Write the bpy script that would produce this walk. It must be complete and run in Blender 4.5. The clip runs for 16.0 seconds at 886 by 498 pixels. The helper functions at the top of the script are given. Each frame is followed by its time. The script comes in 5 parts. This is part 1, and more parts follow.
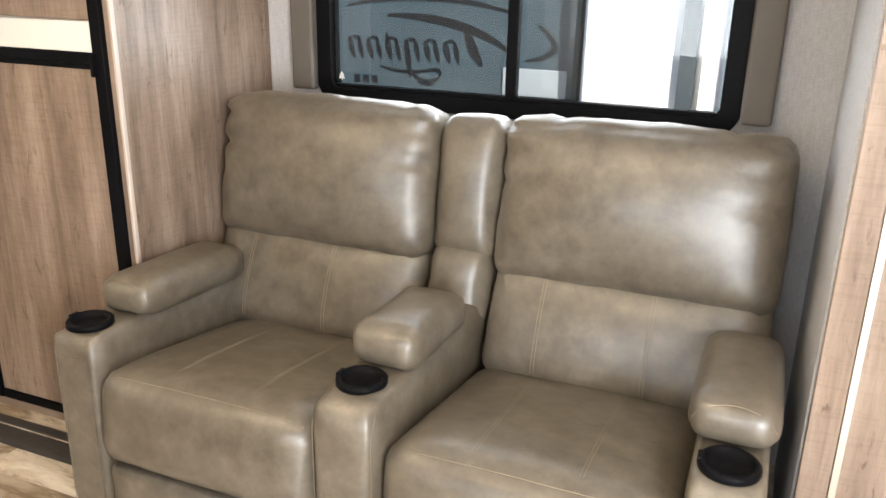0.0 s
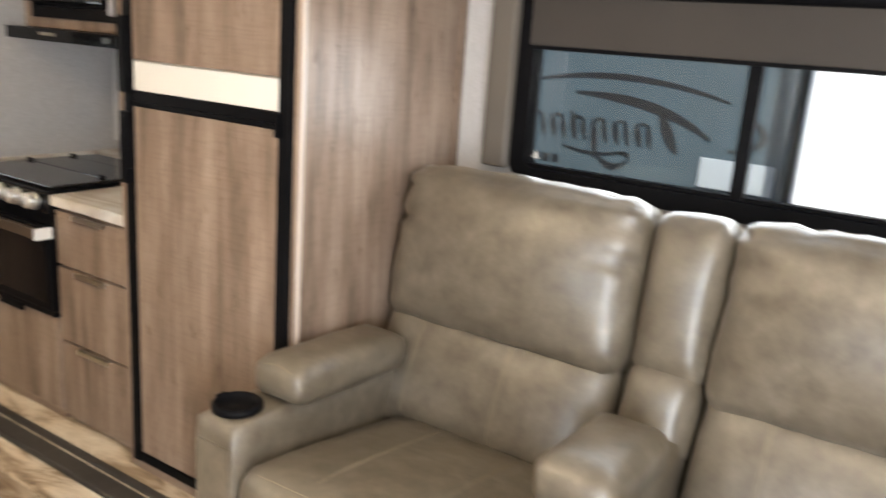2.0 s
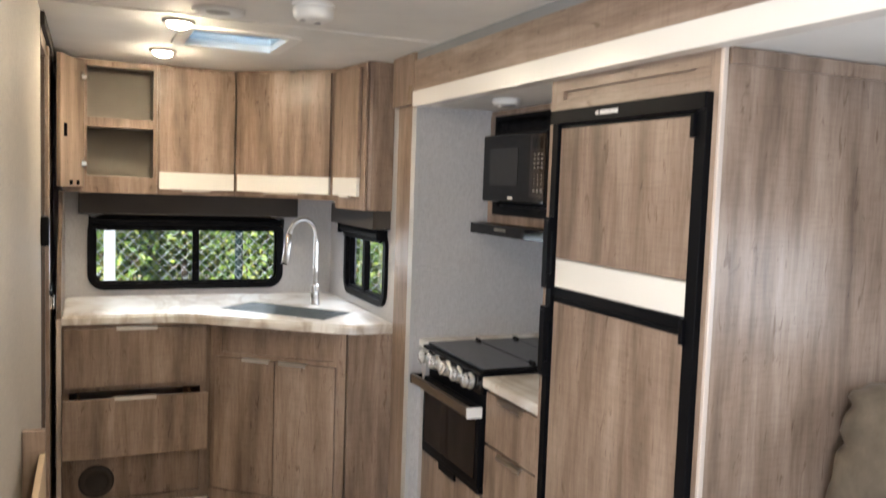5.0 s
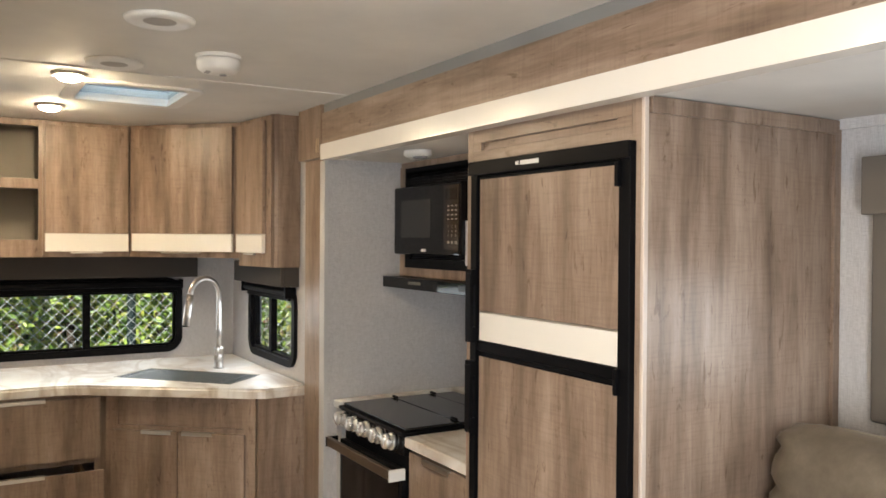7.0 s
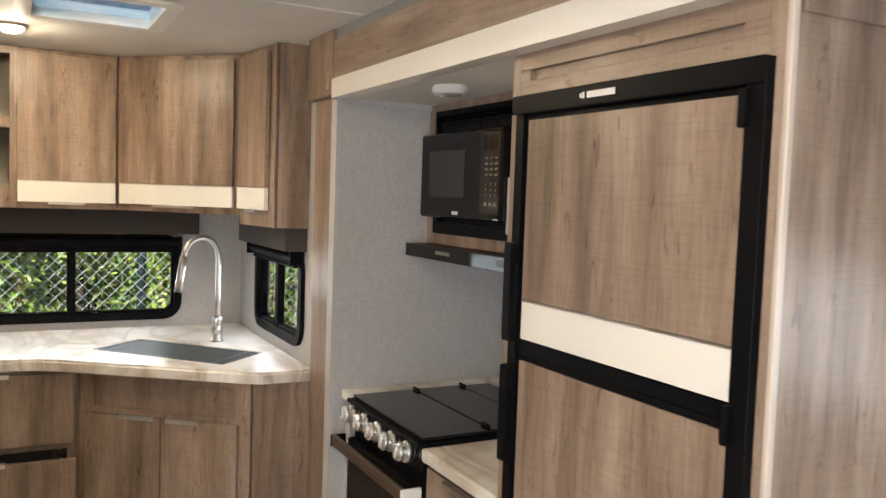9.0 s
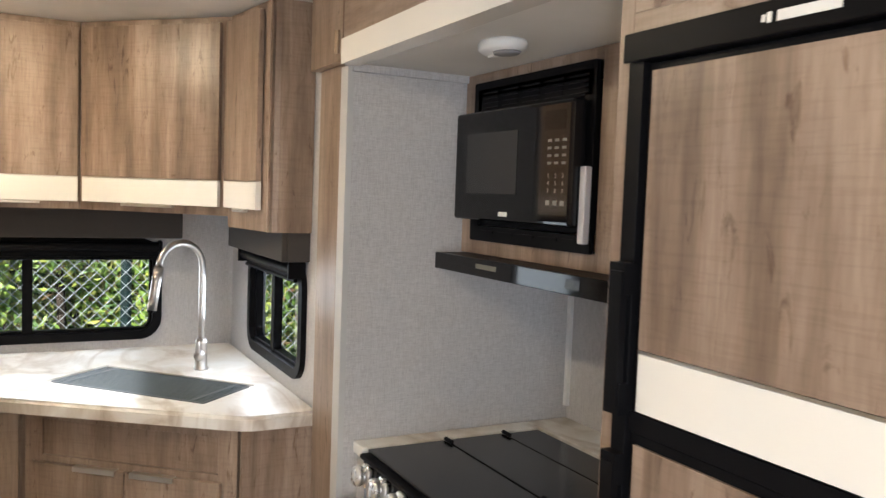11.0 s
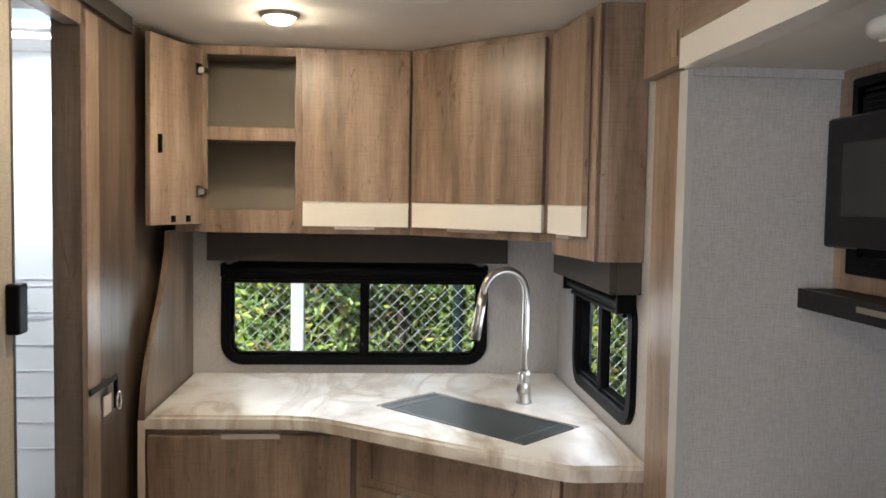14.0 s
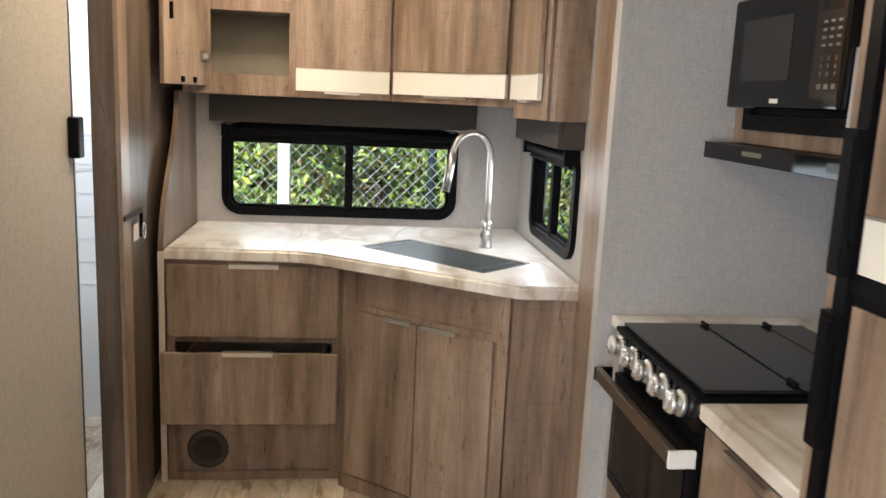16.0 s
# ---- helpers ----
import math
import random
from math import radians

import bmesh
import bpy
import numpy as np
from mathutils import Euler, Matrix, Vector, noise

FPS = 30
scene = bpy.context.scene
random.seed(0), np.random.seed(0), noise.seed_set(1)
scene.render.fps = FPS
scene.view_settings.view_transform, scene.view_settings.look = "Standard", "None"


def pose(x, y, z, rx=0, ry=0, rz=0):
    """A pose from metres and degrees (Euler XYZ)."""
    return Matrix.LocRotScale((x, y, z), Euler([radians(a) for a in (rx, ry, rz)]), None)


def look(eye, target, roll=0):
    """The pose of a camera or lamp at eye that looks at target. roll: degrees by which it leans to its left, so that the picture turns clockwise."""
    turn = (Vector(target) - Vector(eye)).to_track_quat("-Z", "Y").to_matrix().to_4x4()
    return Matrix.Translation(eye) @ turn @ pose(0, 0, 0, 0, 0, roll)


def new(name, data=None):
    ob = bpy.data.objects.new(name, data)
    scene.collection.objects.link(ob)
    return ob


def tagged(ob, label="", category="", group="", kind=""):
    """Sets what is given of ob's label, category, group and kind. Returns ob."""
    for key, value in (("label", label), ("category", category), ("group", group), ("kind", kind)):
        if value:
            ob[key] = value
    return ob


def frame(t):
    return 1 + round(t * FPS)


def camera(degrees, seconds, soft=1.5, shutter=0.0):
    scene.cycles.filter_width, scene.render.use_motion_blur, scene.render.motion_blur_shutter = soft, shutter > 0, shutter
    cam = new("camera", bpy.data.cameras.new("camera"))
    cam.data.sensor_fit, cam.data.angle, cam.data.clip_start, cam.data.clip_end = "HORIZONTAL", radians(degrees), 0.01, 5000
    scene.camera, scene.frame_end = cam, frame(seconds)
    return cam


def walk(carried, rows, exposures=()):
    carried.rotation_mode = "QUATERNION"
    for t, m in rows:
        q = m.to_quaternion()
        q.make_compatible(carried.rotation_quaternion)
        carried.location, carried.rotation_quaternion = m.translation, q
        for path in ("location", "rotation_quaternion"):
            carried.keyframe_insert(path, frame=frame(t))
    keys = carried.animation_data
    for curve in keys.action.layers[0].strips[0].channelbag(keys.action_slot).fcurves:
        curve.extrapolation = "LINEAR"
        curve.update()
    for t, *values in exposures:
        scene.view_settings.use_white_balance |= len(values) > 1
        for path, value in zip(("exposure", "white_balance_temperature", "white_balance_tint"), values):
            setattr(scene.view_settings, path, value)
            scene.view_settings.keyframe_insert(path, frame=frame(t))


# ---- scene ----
cam = camera(57.3, 16.0, shutter=0.5)
PATH = [
    (0, (-0.115, 0.15, 1.511), (-0.834, 1.897, 0.853), 1.1),
    (0.5, (-0.154, 0.207, 1.516), (-0.878, 1.939, 0.827), 1.4),
    (1, (-0.222, 0.301, 1.492), (-0.97, 2.029, 0.819), 2.0),
    (1.5, (-0.273, 0.382, 1.497), (-1.1, 2.093, 0.874), 3.1),
    (2, (-0.385, 0.388, 1.485), (-1.438, 2.011, 0.978), 4.2),
    (2.5, (-0.33, 0.458, 1.491), (-1.739, 1.802, 1.032), 3.3),
    (3, (-0.319, 0.499, 1.488), (-1.889, 1.662, 1.061), 1.9),
    (3.5, (-0.359, 0.504, 1.488), (-2.0, 1.582, 1.106), 0.8),
    (4, (-0.408, 0.575, 1.49), (-2.12, 1.549, 1.145), 0.1),
    (4.5, (-0.409, 0.506, 1.529), (-2.178, 1.395, 1.242), 0.9),
    (5, (-0.364, 0.586, 1.559), (-2.19, 1.387, 1.406), 2.0),
    (5.2, (-0.351, 0.622, 1.567), (-2.185, 1.412, 1.469), 2.1),
    (7.3, (-0.511, 0.552, 1.565), (-2.199, 1.623, 1.509), 0.9),
    (7.5, (-0.548, 0.578, 1.554), (-2.224, 1.667, 1.477), 1.3),
    (8, (-0.678, 0.712, 1.566), (-2.401, 1.721, 1.455), 1.7),
    (8.2, (-0.733, 0.767, 1.573), (-2.493, 1.71, 1.458), 1.5),
    (10.3, (-1.427, 1.048, 1.561), (-3.188, 1.984, 1.423), 2.5),
    (10.5, (-1.478, 1.083, 1.557), (-3.248, 2.005, 1.436), 2.5),
    (11, (-1.598, 1.119, 1.561), (-3.37, 2.038, 1.432), 2.1),
    (11.5, (-1.734, 1.128, 1.553), (-3.487, 2.084, 1.434), 1.5),
    (12, (-1.811, 1.15, 1.554), (-3.601, 2.036, 1.451), 0.8),
    (12.5, (-1.881, 1.191, 1.603), (-3.783, 1.797, 1.49), 0.5),
    (13, (-1.889, 1.193, 1.592), (-3.857, 1.544, 1.509), 0.6),
    (13.2, (-1.89, 1.184, 1.6), (-3.867, 1.472, 1.516), 0.7),
    (13.5, (-1.884, 1.187, 1.591), (-3.871, 1.397, 1.518), 0.7),
    (14, (-1.84, 1.193, 1.585), (-3.831, 1.345, 1.473), 1.0),
    (14.5, (-1.72, 1.135, 1.535), (-3.704, 1.313, 1.361), 1.1),
    (15, (-1.579, 1.085, 1.501), (-3.549, 1.313, 1.243), 1.4),
    (15.5, (-1.476, 1.092, 1.503), (-3.434, 1.334, 1.174), 2.1),
    (16, (-1.387, 1.153, 1.495), (-3.34, 1.376, 1.128), 2.6),
]
walk(cam, [(t, look(eye, target, roll)) for t, eye, target, roll in PATH], exposures=((0.0, 0.98, 6300, 9), (3.5, 1.0, 6200, 9), (5.2, 0.8, 5800, 9), (7.3, 0.66, 6400, 9), (8.2, 0.64, 6350, 9), (10.3, 0.82, 5950, 9), (12.5, 0.92, 5850, 9), (13.2, 0.62, 5800, 9), (14.0, 0.36, 5900, 9), (15.0, 0.6, 6000, 9), (16.0, 0.82, 5950, 9)))

# ---- world and light ----
SUN_DIR = Vector((0.58, -0.50, 0.65)).normalized()      # towards the sun
world = bpy.data.worlds.new("sky")
scene.world = world
world.use_nodes = True
wn = world.node_tree
wn.nodes.clear()
w_out = wn.nodes.new("ShaderNodeOutputWorld")
w_bg = wn.nodes.new("ShaderNodeBackground")
w_sky = wn.nodes.new("ShaderNodeTexSky")
w_sky.sky_type = 'NISHITA'
w_sky.sun_disc = False
w_sky.sun_elevation = math.asin(SUN_DIR.z)
w_sky.sun_rotation = math.atan2(SUN_DIR.x, SUN_DIR.y)
w_bg.inputs["Strength"].default_value = 0.10
wn.links.new(w_sky.outputs[0], w_bg.inputs[0])
wn.links.new(w_bg.outputs[0], w_out.inputs[0])
sun = new("sun", bpy.data.lights.new("sun", 'SUN'))
sun.data.energy, sun.data.angle, sun.data.color = 5.0, radians(0.6), (1.0, 0.95, 0.88)
sun.matrix_world = look(SUN_DIR * 20, (0, 0, 0))


def area(name, at, aim, w, h, watts, color):
    """A lamp that stands in for the daylight of an opening."""
    lamp = new(name, bpy.data.lights.new(name, 'AREA'))
    lamp.data.shape, lamp.data.size, lamp.data.size_y = 'RECTANGLE', w, h
    lamp.data.energy, lamp.data.color = watts, color
    lamp.matrix_world = look(at, aim)
    return lamp


DAY = (0.93, 0.97, 1.0)
area("daylight_sofa_window", (-0.91, 2.572, 1.29), (-0.91, 0.0, 0.7), 1.2, 0.32, 4.5, DAY)
area("daylight_rear_window", (-4.970, 1.10, 1.14), (-3.0, 1.10, 0.5), 0.85, 0.24, 1.6, DAY)
area("daylight_side_window", (-4.35, 1.850, 1.13), (-4.35, 0.5, 0.5), 0.5, 0.24, 1.0, DAY)
area("daylight_front_window", (2.93, 0.65, 1.35), (0.0, 0.9, 1.0), 1.7, 0.9, 1.5, (0.97, 0.98, 1.0))
area("daylight_door_side_window", (-0.55, -0.54, 1.3), (-0.6, 1.5, 1.0), 1.15, 0.66, 9, (0.96, 0.98, 1.0))
area("daylight_entry_door", (1.02, -0.54, 0.98), (-0.6, 1.5, 0.5), 0.70, 1.80, 52, (0.96, 0.98, 1.0))
area("daylight_bath_vent", (-4.53, 0.0, 2.12), (-4.7, -0.1, 0.6), 0.4, 0.45, 13, DAY)


# ---- materials ----
def nodes_of(name):
    m = bpy.data.materials.new(name)
    m.use_nodes = True
    nt = m.node_tree
    return m, nt, nt.nodes["Principled BSDF"]


def N(nt, kind, **inputs):
    n = nt.nodes.new(kind)
    for k, v in inputs.items():
        n.inputs[k.replace("_", " ")].default_value = v
    return n


def ramp(nt, src, stops):
    r = nt.nodes.new("ShaderNodeValToRGB")
    els = r.color_ramp.elements
    while len(els) < len(stops):
        els.new(0.5)
    for e, (p, c) in zip(els, stops):
        e.position, e.color = p, (*c, 1)
    nt.links.new(src, r.inputs[0])
    return r


def mixc(nt, mode, fac, a, b):
    m = nt.nodes.new("ShaderNodeMix")
    m.data_type, m.blend_type = 'RGBA', mode
    for sock, v in ((m.inputs[0], fac), (m.inputs[6], a), (m.inputs[7], b)):
        if hasattr(v, "is_linked"):
            nt.links.new(v, sock)
        elif isinstance(v, tuple):
            sock.default_value = (*v, 1)
        else:
            sock.default_value = v
    return m.outputs[2]


def coords(nt, scale, turn=(0, 0, 0)):
    tc = nt.nodes.new("ShaderNodeTexCoord")
    mp = nt.nodes.new("ShaderNodeMapping")
    mp.inputs["Scale"].default_value = scale
    mp.inputs["Rotation"].default_value = turn
    nt.links.new(tc.outputs["Object"], mp.inputs[0])
    return mp.outputs[0]


def tex(nt, vec, scale, detail=4, rough=0.55, dist=0.0):
    n = N(nt, "ShaderNodeTexNoise", Scale=scale, Detail=detail, Roughness=rough, Distortion=dist)
    nt.links.new(vec, n.inputs["Vector"])
    return n.outputs["Fac"]


def bump(nt, bsdf, height, strength, dist=0.002):
    b = N(nt, "ShaderNodeBump", Strength=strength, Distance=dist)
    nt.links.new(height, b.inputs["Height"])
    nt.links.new(b.outputs[0], bsdf.inputs["Normal"])


def plain(name, color, rough=0.5, metal=0.0, vary=0.08, grain=60.0, relief=0.05, spec=0.5):
    """A surface of one colour with slight unevenness at two scales."""
    m, nt, b = nodes_of(name)
    v = coords(nt, (1, 1, 1))
    big, fine = tex(nt, v, 3.0), tex(nt, v, grain, 3)
    lo, hi = tuple(c * (1 - vary) for c in color), tuple(min(1, c * (1 + vary)) for c in color)
    r = ramp(nt, big, [(0.3, lo), (0.7, hi)])
    nt.links.new(r.outputs[0], b.inputs["Base Color"])
    rr = N(nt, "ShaderNodeMapRange", To_Min=max(0.03, rough * 0.85), To_Max=min(1, rough * 1.15))
    nt.links.new(fine, rr.inputs[0])
    nt.links.new(rr.outputs[0], b.inputs["Roughness"])
    b.inputs["Metallic"].default_value = metal
    b.inputs["Specular IOR Level"].default_value = spec
    if relief:
        bump(nt, b, fine, relief, 0.001)
    return m


def wood(name, axis, tone=1.0, rough=0.32):
    """Printed oak laminate, taupe brown: long grain along an axis, board-wide tone bands, short dark checks, a few knots and faint cross saw marks."""
    m, nt, b = nodes_of(name)
    v = coords(nt, {"x": (0.10, 1, 1), "z": (1, 1, 0.10)}[axis])
    vc = coords(nt, {"x": (1, 0.07, 0.07), "z": (0.07, 0.07, 1)}[axis])
    short = coords(nt, {"x": (0.22, 1, 1), "z": (1, 1, 0.22)}[axis])
    c = lambda r, g, bl: (r * tone, g * tone, bl * tone)
    base = ramp(nt, tex(nt, v, 14.0, 5, 0.55, 0.3), [(0.30, c(.172, .122, .090)), (0.48, c(.285, .210, .160)), (0.68, c(.400, .308, .245))])
    cloud = ramp(nt, tex(nt, coords(nt, (1, 1, 0.6)), 5.0, 4, 0.6), [(0.3, (.82, .80, .78)), (0.65, (1.06, 1.06, 1.06))])
    col = mixc(nt, 'MULTIPLY', 1.0, base.outputs[0], cloud.outputs[0])
    fine = ramp(nt, tex(nt, v, 110.0, 5, 0.65), [(0.3, (.66, .63, .60)), (0.60, (1, 1, 1))])
    col = mixc(nt, 'MULTIPLY', 0.55, col, fine.outputs[0])
    check = ramp(nt, tex(nt, short, 42.0, 5, 0.65, 0.9), [(0.31, (.46, .39, .33)), (0.40, (1, 1, 1))])
    col = mixc(nt, 'MULTIPLY', 0.75, col, check.outputs[0])
    knot = coords(nt, {"x": (0.4, 1, 1), "z": (1, 1, 0.4)}[axis])
    kn = ramp(nt, tex(nt, knot, 12.0, 5, 0.7, 1.2), [(0.26, (.42, .34, .28)), (0.35, (1, 1, 1))])
    col = mixc(nt, 'MULTIPLY', 0.6, col, kn.outputs[0])
    saw_n = tex(nt, vc, 150.0, 3, 0.55)
    saw = ramp(nt, saw_n, [(0.38, (.74, .72, .70)), (0.50, (1, 1, 1))])
    col = mixc(nt, 'MULTIPLY', 0.30, col, saw.outputs[0])
    nt.links.new(col, b.inputs["Base Color"])
    rr = N(nt, "ShaderNodeMapRange", To_Min=rough * 0.85, To_Max=rough * 1.2)
    nt.links.new(saw_n, rr.inputs[0])
    nt.links.new(rr.outputs[0], b.inputs["Roughness"])
    b.inputs["Specular IOR Level"].default_value = 0.3
    bump(nt, b, saw_n, 0.06, 0.0008)
    return m


WOOD = wood("taupe_oak_laminate", "z")
WOOD_H = wood("taupe_oak_laminate_lengthwise", "x")
# same oak with the shade beside the washroom doorway put into its tone
WOOD_SHADED = wood("shaded_oak_laminate", "z", 0.42)
WOOD_MID = wood("smoky_oak_laminate", "z", 0.60)
WOOD_IN = plain("cabinet_lining", (.26, .23, .19), 0.6)
WOOD_PALE = plain("bare_plywood", (.50, .38, .25), 0.6)


def leather_material():
    m, nt, b = nodes_of("olive_taupe_leatherette")
    v = coords(nt, (1, 1, 1))
    mott = ramp(nt, tex(nt, v, 14.0, 6, 0.65), [(0.3, (.090, .072, .051)), (0.55, (.142, .118, .087)), (0.75, (.195, .167, .128))])
    nt.links.new(mott.outputs[0], b.inputs["Base Color"])
    rr = N(nt, "ShaderNodeMapRange", To_Min=0.28, To_Max=0.42)
    nt.links.new(tex(nt, v, 9.0, 4), rr.inputs[0])
    nt.links.new(rr.outputs[0], b.inputs["Roughness"])
    vo = N(nt, "ShaderNodeTexVoronoi", Scale=420.0)
    nt.links.new(v, vo.inputs["Vector"])
    mx = nt.nodes.new("ShaderNodeMath")
    mx.operation = 'MULTIPLY_ADD'
    mx.inputs[1].default_value = 0.12
    nt.links.new(vo.outputs["Distance"], mx.inputs[0])
    nt.links.new(tex(nt, v, 16.0, 3), mx.inputs[2])
    bump(nt, b, mx.outputs[0], 0.28, 0.006)
    b.inputs["Specular IOR Level"].default_value = 0.85
    return m


LEATHER = leather_material()
THREAD = plain("pale_stitching", (.27, .23, .165), 0.8)


def marble_material():
    m, nt, b = nodes_of("cream_marble_laminate")
    v = coords(nt, (1, 1, 1), (0.3, 0.2, 0.6))
    cloud = ramp(nt, tex(nt, v, 4.5, 6, 0.6, 0.8), [(0.30, (.46, .39, .32)), (0.42, (.66, .62, .57)), (0.60, (.78, .77, .75))])
    vein_n = tex(nt, coords(nt, (1, 2.4, 1), (0.1, 0.3, 0.9)), 1.5, 5, 0.5, 0.9)
    vein = ramp(nt, vein_n, [(0.42, (1, 1, 1)), (0.49, (.50, .41, .33)), (0.56, (1, 1, 1))])
    col = mixc(nt, 'MULTIPLY', 0.6, cloud.outputs[0], vein.outputs[0])
    nt.links.new(col, b.inputs["Base Color"])
    b.inputs["Roughness"].default_value = 0.28
    bump(nt, b, tex(nt, v, 180.0, 2), 0.03, 0.001)
    return m


MARBLE = marble_material()


def wallpaper(name, color, rough=0.7):
    """Vinyl wall covering with a fine linen weave."""
    m, nt, b = nodes_of(name)
    w1, w2 = tex(nt, coords(nt, (0.12, 0.12, 1)), 420.0, 2), tex(nt, coords(nt, (1, 1, 0.10)), 420.0, 2)
    add = nt.nodes.new("ShaderNodeMath")
    nt.links.new(w1, add.inputs[0])
    nt.links.new(w2, add.inputs[1])
    half = nt.nodes.new("ShaderNodeMath")
    half.operation = 'MULTIPLY'
    half.inputs[1].default_value = 0.5
    nt.links.new(add.outputs[0], half.inputs[0])
    lo, hi = tuple(c * 0.82 for c in color), tuple(min(1, c * 1.12) for c in color)
    weave = ramp(nt, half.outputs[0], [(0.35, lo), (0.65, hi)])
    soft = ramp(nt, tex(nt, coords(nt, (1, 1, 1)), 2.2, 4), [(0.3, (.93, .93, .93)), (0.7, (1, 1, 1))])
    col = mixc(nt, 'MULTIPLY', 1.0, weave.outputs[0], soft.outputs[0])
    nt.links.new(col, b.inputs["Base Color"])
    b.inputs["Roughness"].default_value = rough
    bump(nt, b, half.outputs[0], 0.25, 0.0008)
    return m


WALL = wallpaper("pale_grey_linen_vinyl", (.53, .52, .525))
WALL_BEIGE = wallpaper("beige_linen_vinyl", (.42, .38, .325))
CEIL = plain("ceiling_board", (.70, .69, .67), 0.75, grain=220.0, relief=0.1)
WHITE = plain("gloss_white_laminate", (.80, .78, .74), 0.22, vary=0.02)
BLIND = plain("brown_grey_blind_fabric", (.045, .038, .033), 0.8, grain=300, relief=0.2)
PADDED = plain("taupe_padded_vinyl", (.125, .108, .092), 0.6, grain=120, relief=0.15)
BLACK = plain("black_plastic", (.005, .005, .006), 0.40, vary=0.2, spec=0.06)
BLACK_GLOSS = plain("black_gloss_glass", (.005, .005, .006), 0.07, vary=0.1, relief=0.0, spec=0.28)
BLACK_ENAMEL = plain("black_glass_cooktop_cover", (.010, .010, .011), 0.16, vary=0.2, relief=0.01)
GREY_DARK = plain("dark_grey_screen", (.022, .022, .023), 0.25)
STEEL = plain("brushed_steel", (.56, .53, .50), 0.34, 1.0, grain=200)
CHROME = plain("polished_chrome", (.78, .77, .75), 0.12, 1.0, relief=0.0)
NICKEL = plain("satin_nickel", (.66, .62, .57), 0.32, 1.0)
WHITE_PLASTIC = plain("white_plastic", (.78, .78, .77), 0.4, vary=0.02)
RUBBER = plain("dark_slide_rail", (.040, .036, .033), 0.55, vary=0.25, grain=30)
LABEL_INK = plain("label_grey_print", (.30, .30, .32), 0.6)
RED_INK = plain("label_red_print", (.55, .05, .03), 0.6)
ORANGE_INK = plain("label_orange_print", (.75, .20, .03), 0.6)
# near-black for cavity shade under the sofa; also colours the doorway head track
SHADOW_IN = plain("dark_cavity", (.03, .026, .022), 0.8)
TRIM_PALE = plain("pale_edge_trim", (.56, .48, .42), 0.35)


def glass_material(name, tint):
    m, nt, b = nodes_of(name)
    b.inputs["Base Color"].default_value = (*tint, 1)
    b.inputs["Roughness"].default_value = 0.0
    b.inputs["IOR"].default_value = 1.45
    b.inputs["Transmission Weight"].default_value = 1.0
    return m


GLASS = glass_material("window_glass", (.97, .99, .98))
SMOKED = glass_material("smoked_blue_acrylic", (.30, .43, .52))


def glow(name, color, strength):
    m, nt, b = nodes_of(name)
    b.inputs["Base Color"].default_value = (.9, .9, .9, 1)
    b.inputs["Emission Color"].default_value = (*color, 1)
    b.inputs["Emission Strength"].default_value = strength
    return m


LED = glow("warm_led_diffuser", (1.0, .78, .50), 300.0)


def plank_material():
    m, nt, b = nodes_of("weathered_vinyl_plank")
    info = nt.nodes.new("ShaderNodeObjectInfo")
    tc = nt.nodes.new("ShaderNodeTexCoord")
    off = nt.nodes.new("ShaderNodeVectorMath")
    off.operation = 'MULTIPLY_ADD'
    off.inputs[1].default_value = (1, 1, 1)
    nt.links.new(tc.outputs["Object"], off.inputs[0])
    sc = nt.nodes.new("ShaderNodeVectorMath")
    sc.operation = 'SCALE'
    sc.inputs[0].default_value = (13.0, 7.0, 3.0)
    nt.links.new(info.outputs["Random"], sc.inputs["Scale"])
    nt.links.new(sc.outputs[0], off.inputs[2])
    mp = nt.nodes.new("ShaderNodeMapping")
    mp.inputs["Scale"].default_value = (0.30, 1, 1)
    nt.links.new(off.outputs[0], mp.inputs[0])
    v = mp.outputs[0]
    base = ramp(nt, tex(nt, v, 11.0, 5, 0.62, 0.7), [(0.30, (.15, .105, .07)), (0.40, (.36, .275, .19)), (0.50, (.64, .55, .44)), (0.70, (.82, .76, .66))])
    tone = ramp(nt, info.outputs["Random"], [(0.0, (.62, .58, .54)), (0.5, (.95, .94, .92)), (1.0, (1.12, 1.12, 1.12))])
    col = mixc(nt, 'MULTIPLY', 1.0, base.outputs[0], tone.outputs[0])
    fine = ramp(nt, tex(nt, v, 90.0, 4, 0.6), [(0.3, (.75, .73, .70)), (0.6, (1, 1, 1))])
    col = mixc(nt, 'MULTIPLY', 0.5, col, fine.outputs[0])
    nt.links.new(col, b.inputs["Base Color"])
    b.inputs["Roughness"].default_value = 0.30
    bump(nt, b, tex(nt, v, 90.0, 4), 0.12, 0.001)
    return m


PLANK = plank_material()


# ---- building helpers ----
def add_box(bm, x0, x1, y0, y1, z0, z1, m=None):
    """A box added to bm; returns its vertices."""
    r = bmesh.ops.create_cube(bm, size=1.0)["verts"]
    for v in r:
        v.co = Vector((x0 + (v.co.x + .5) * (x1 - x0), y0 + (v.co.y + .5) * (y1 - y0), z0 + (v.co.z + .5) * (z1 - z0)))
        if m:
            v.co = m @ v.co
    return r


def box(x0, x1, y0, y1, z0, z1, bevel=0.0, m=None, seg=2):
    bm = bmesh.new()
    add_box(bm, min(x0, x1), max(x0, x1), min(y0, y1), max(y0, y1), min(z0, z1), max(z0, z1))
    if bevel:
        bmesh.ops.bevel(bm, geom=bm.edges[:], offset=bevel, segments=seg, affect='EDGES', profile=0.6)
    if m:
        bmesh.ops.transform(bm, matrix=m, verts=bm.verts)
    return bm


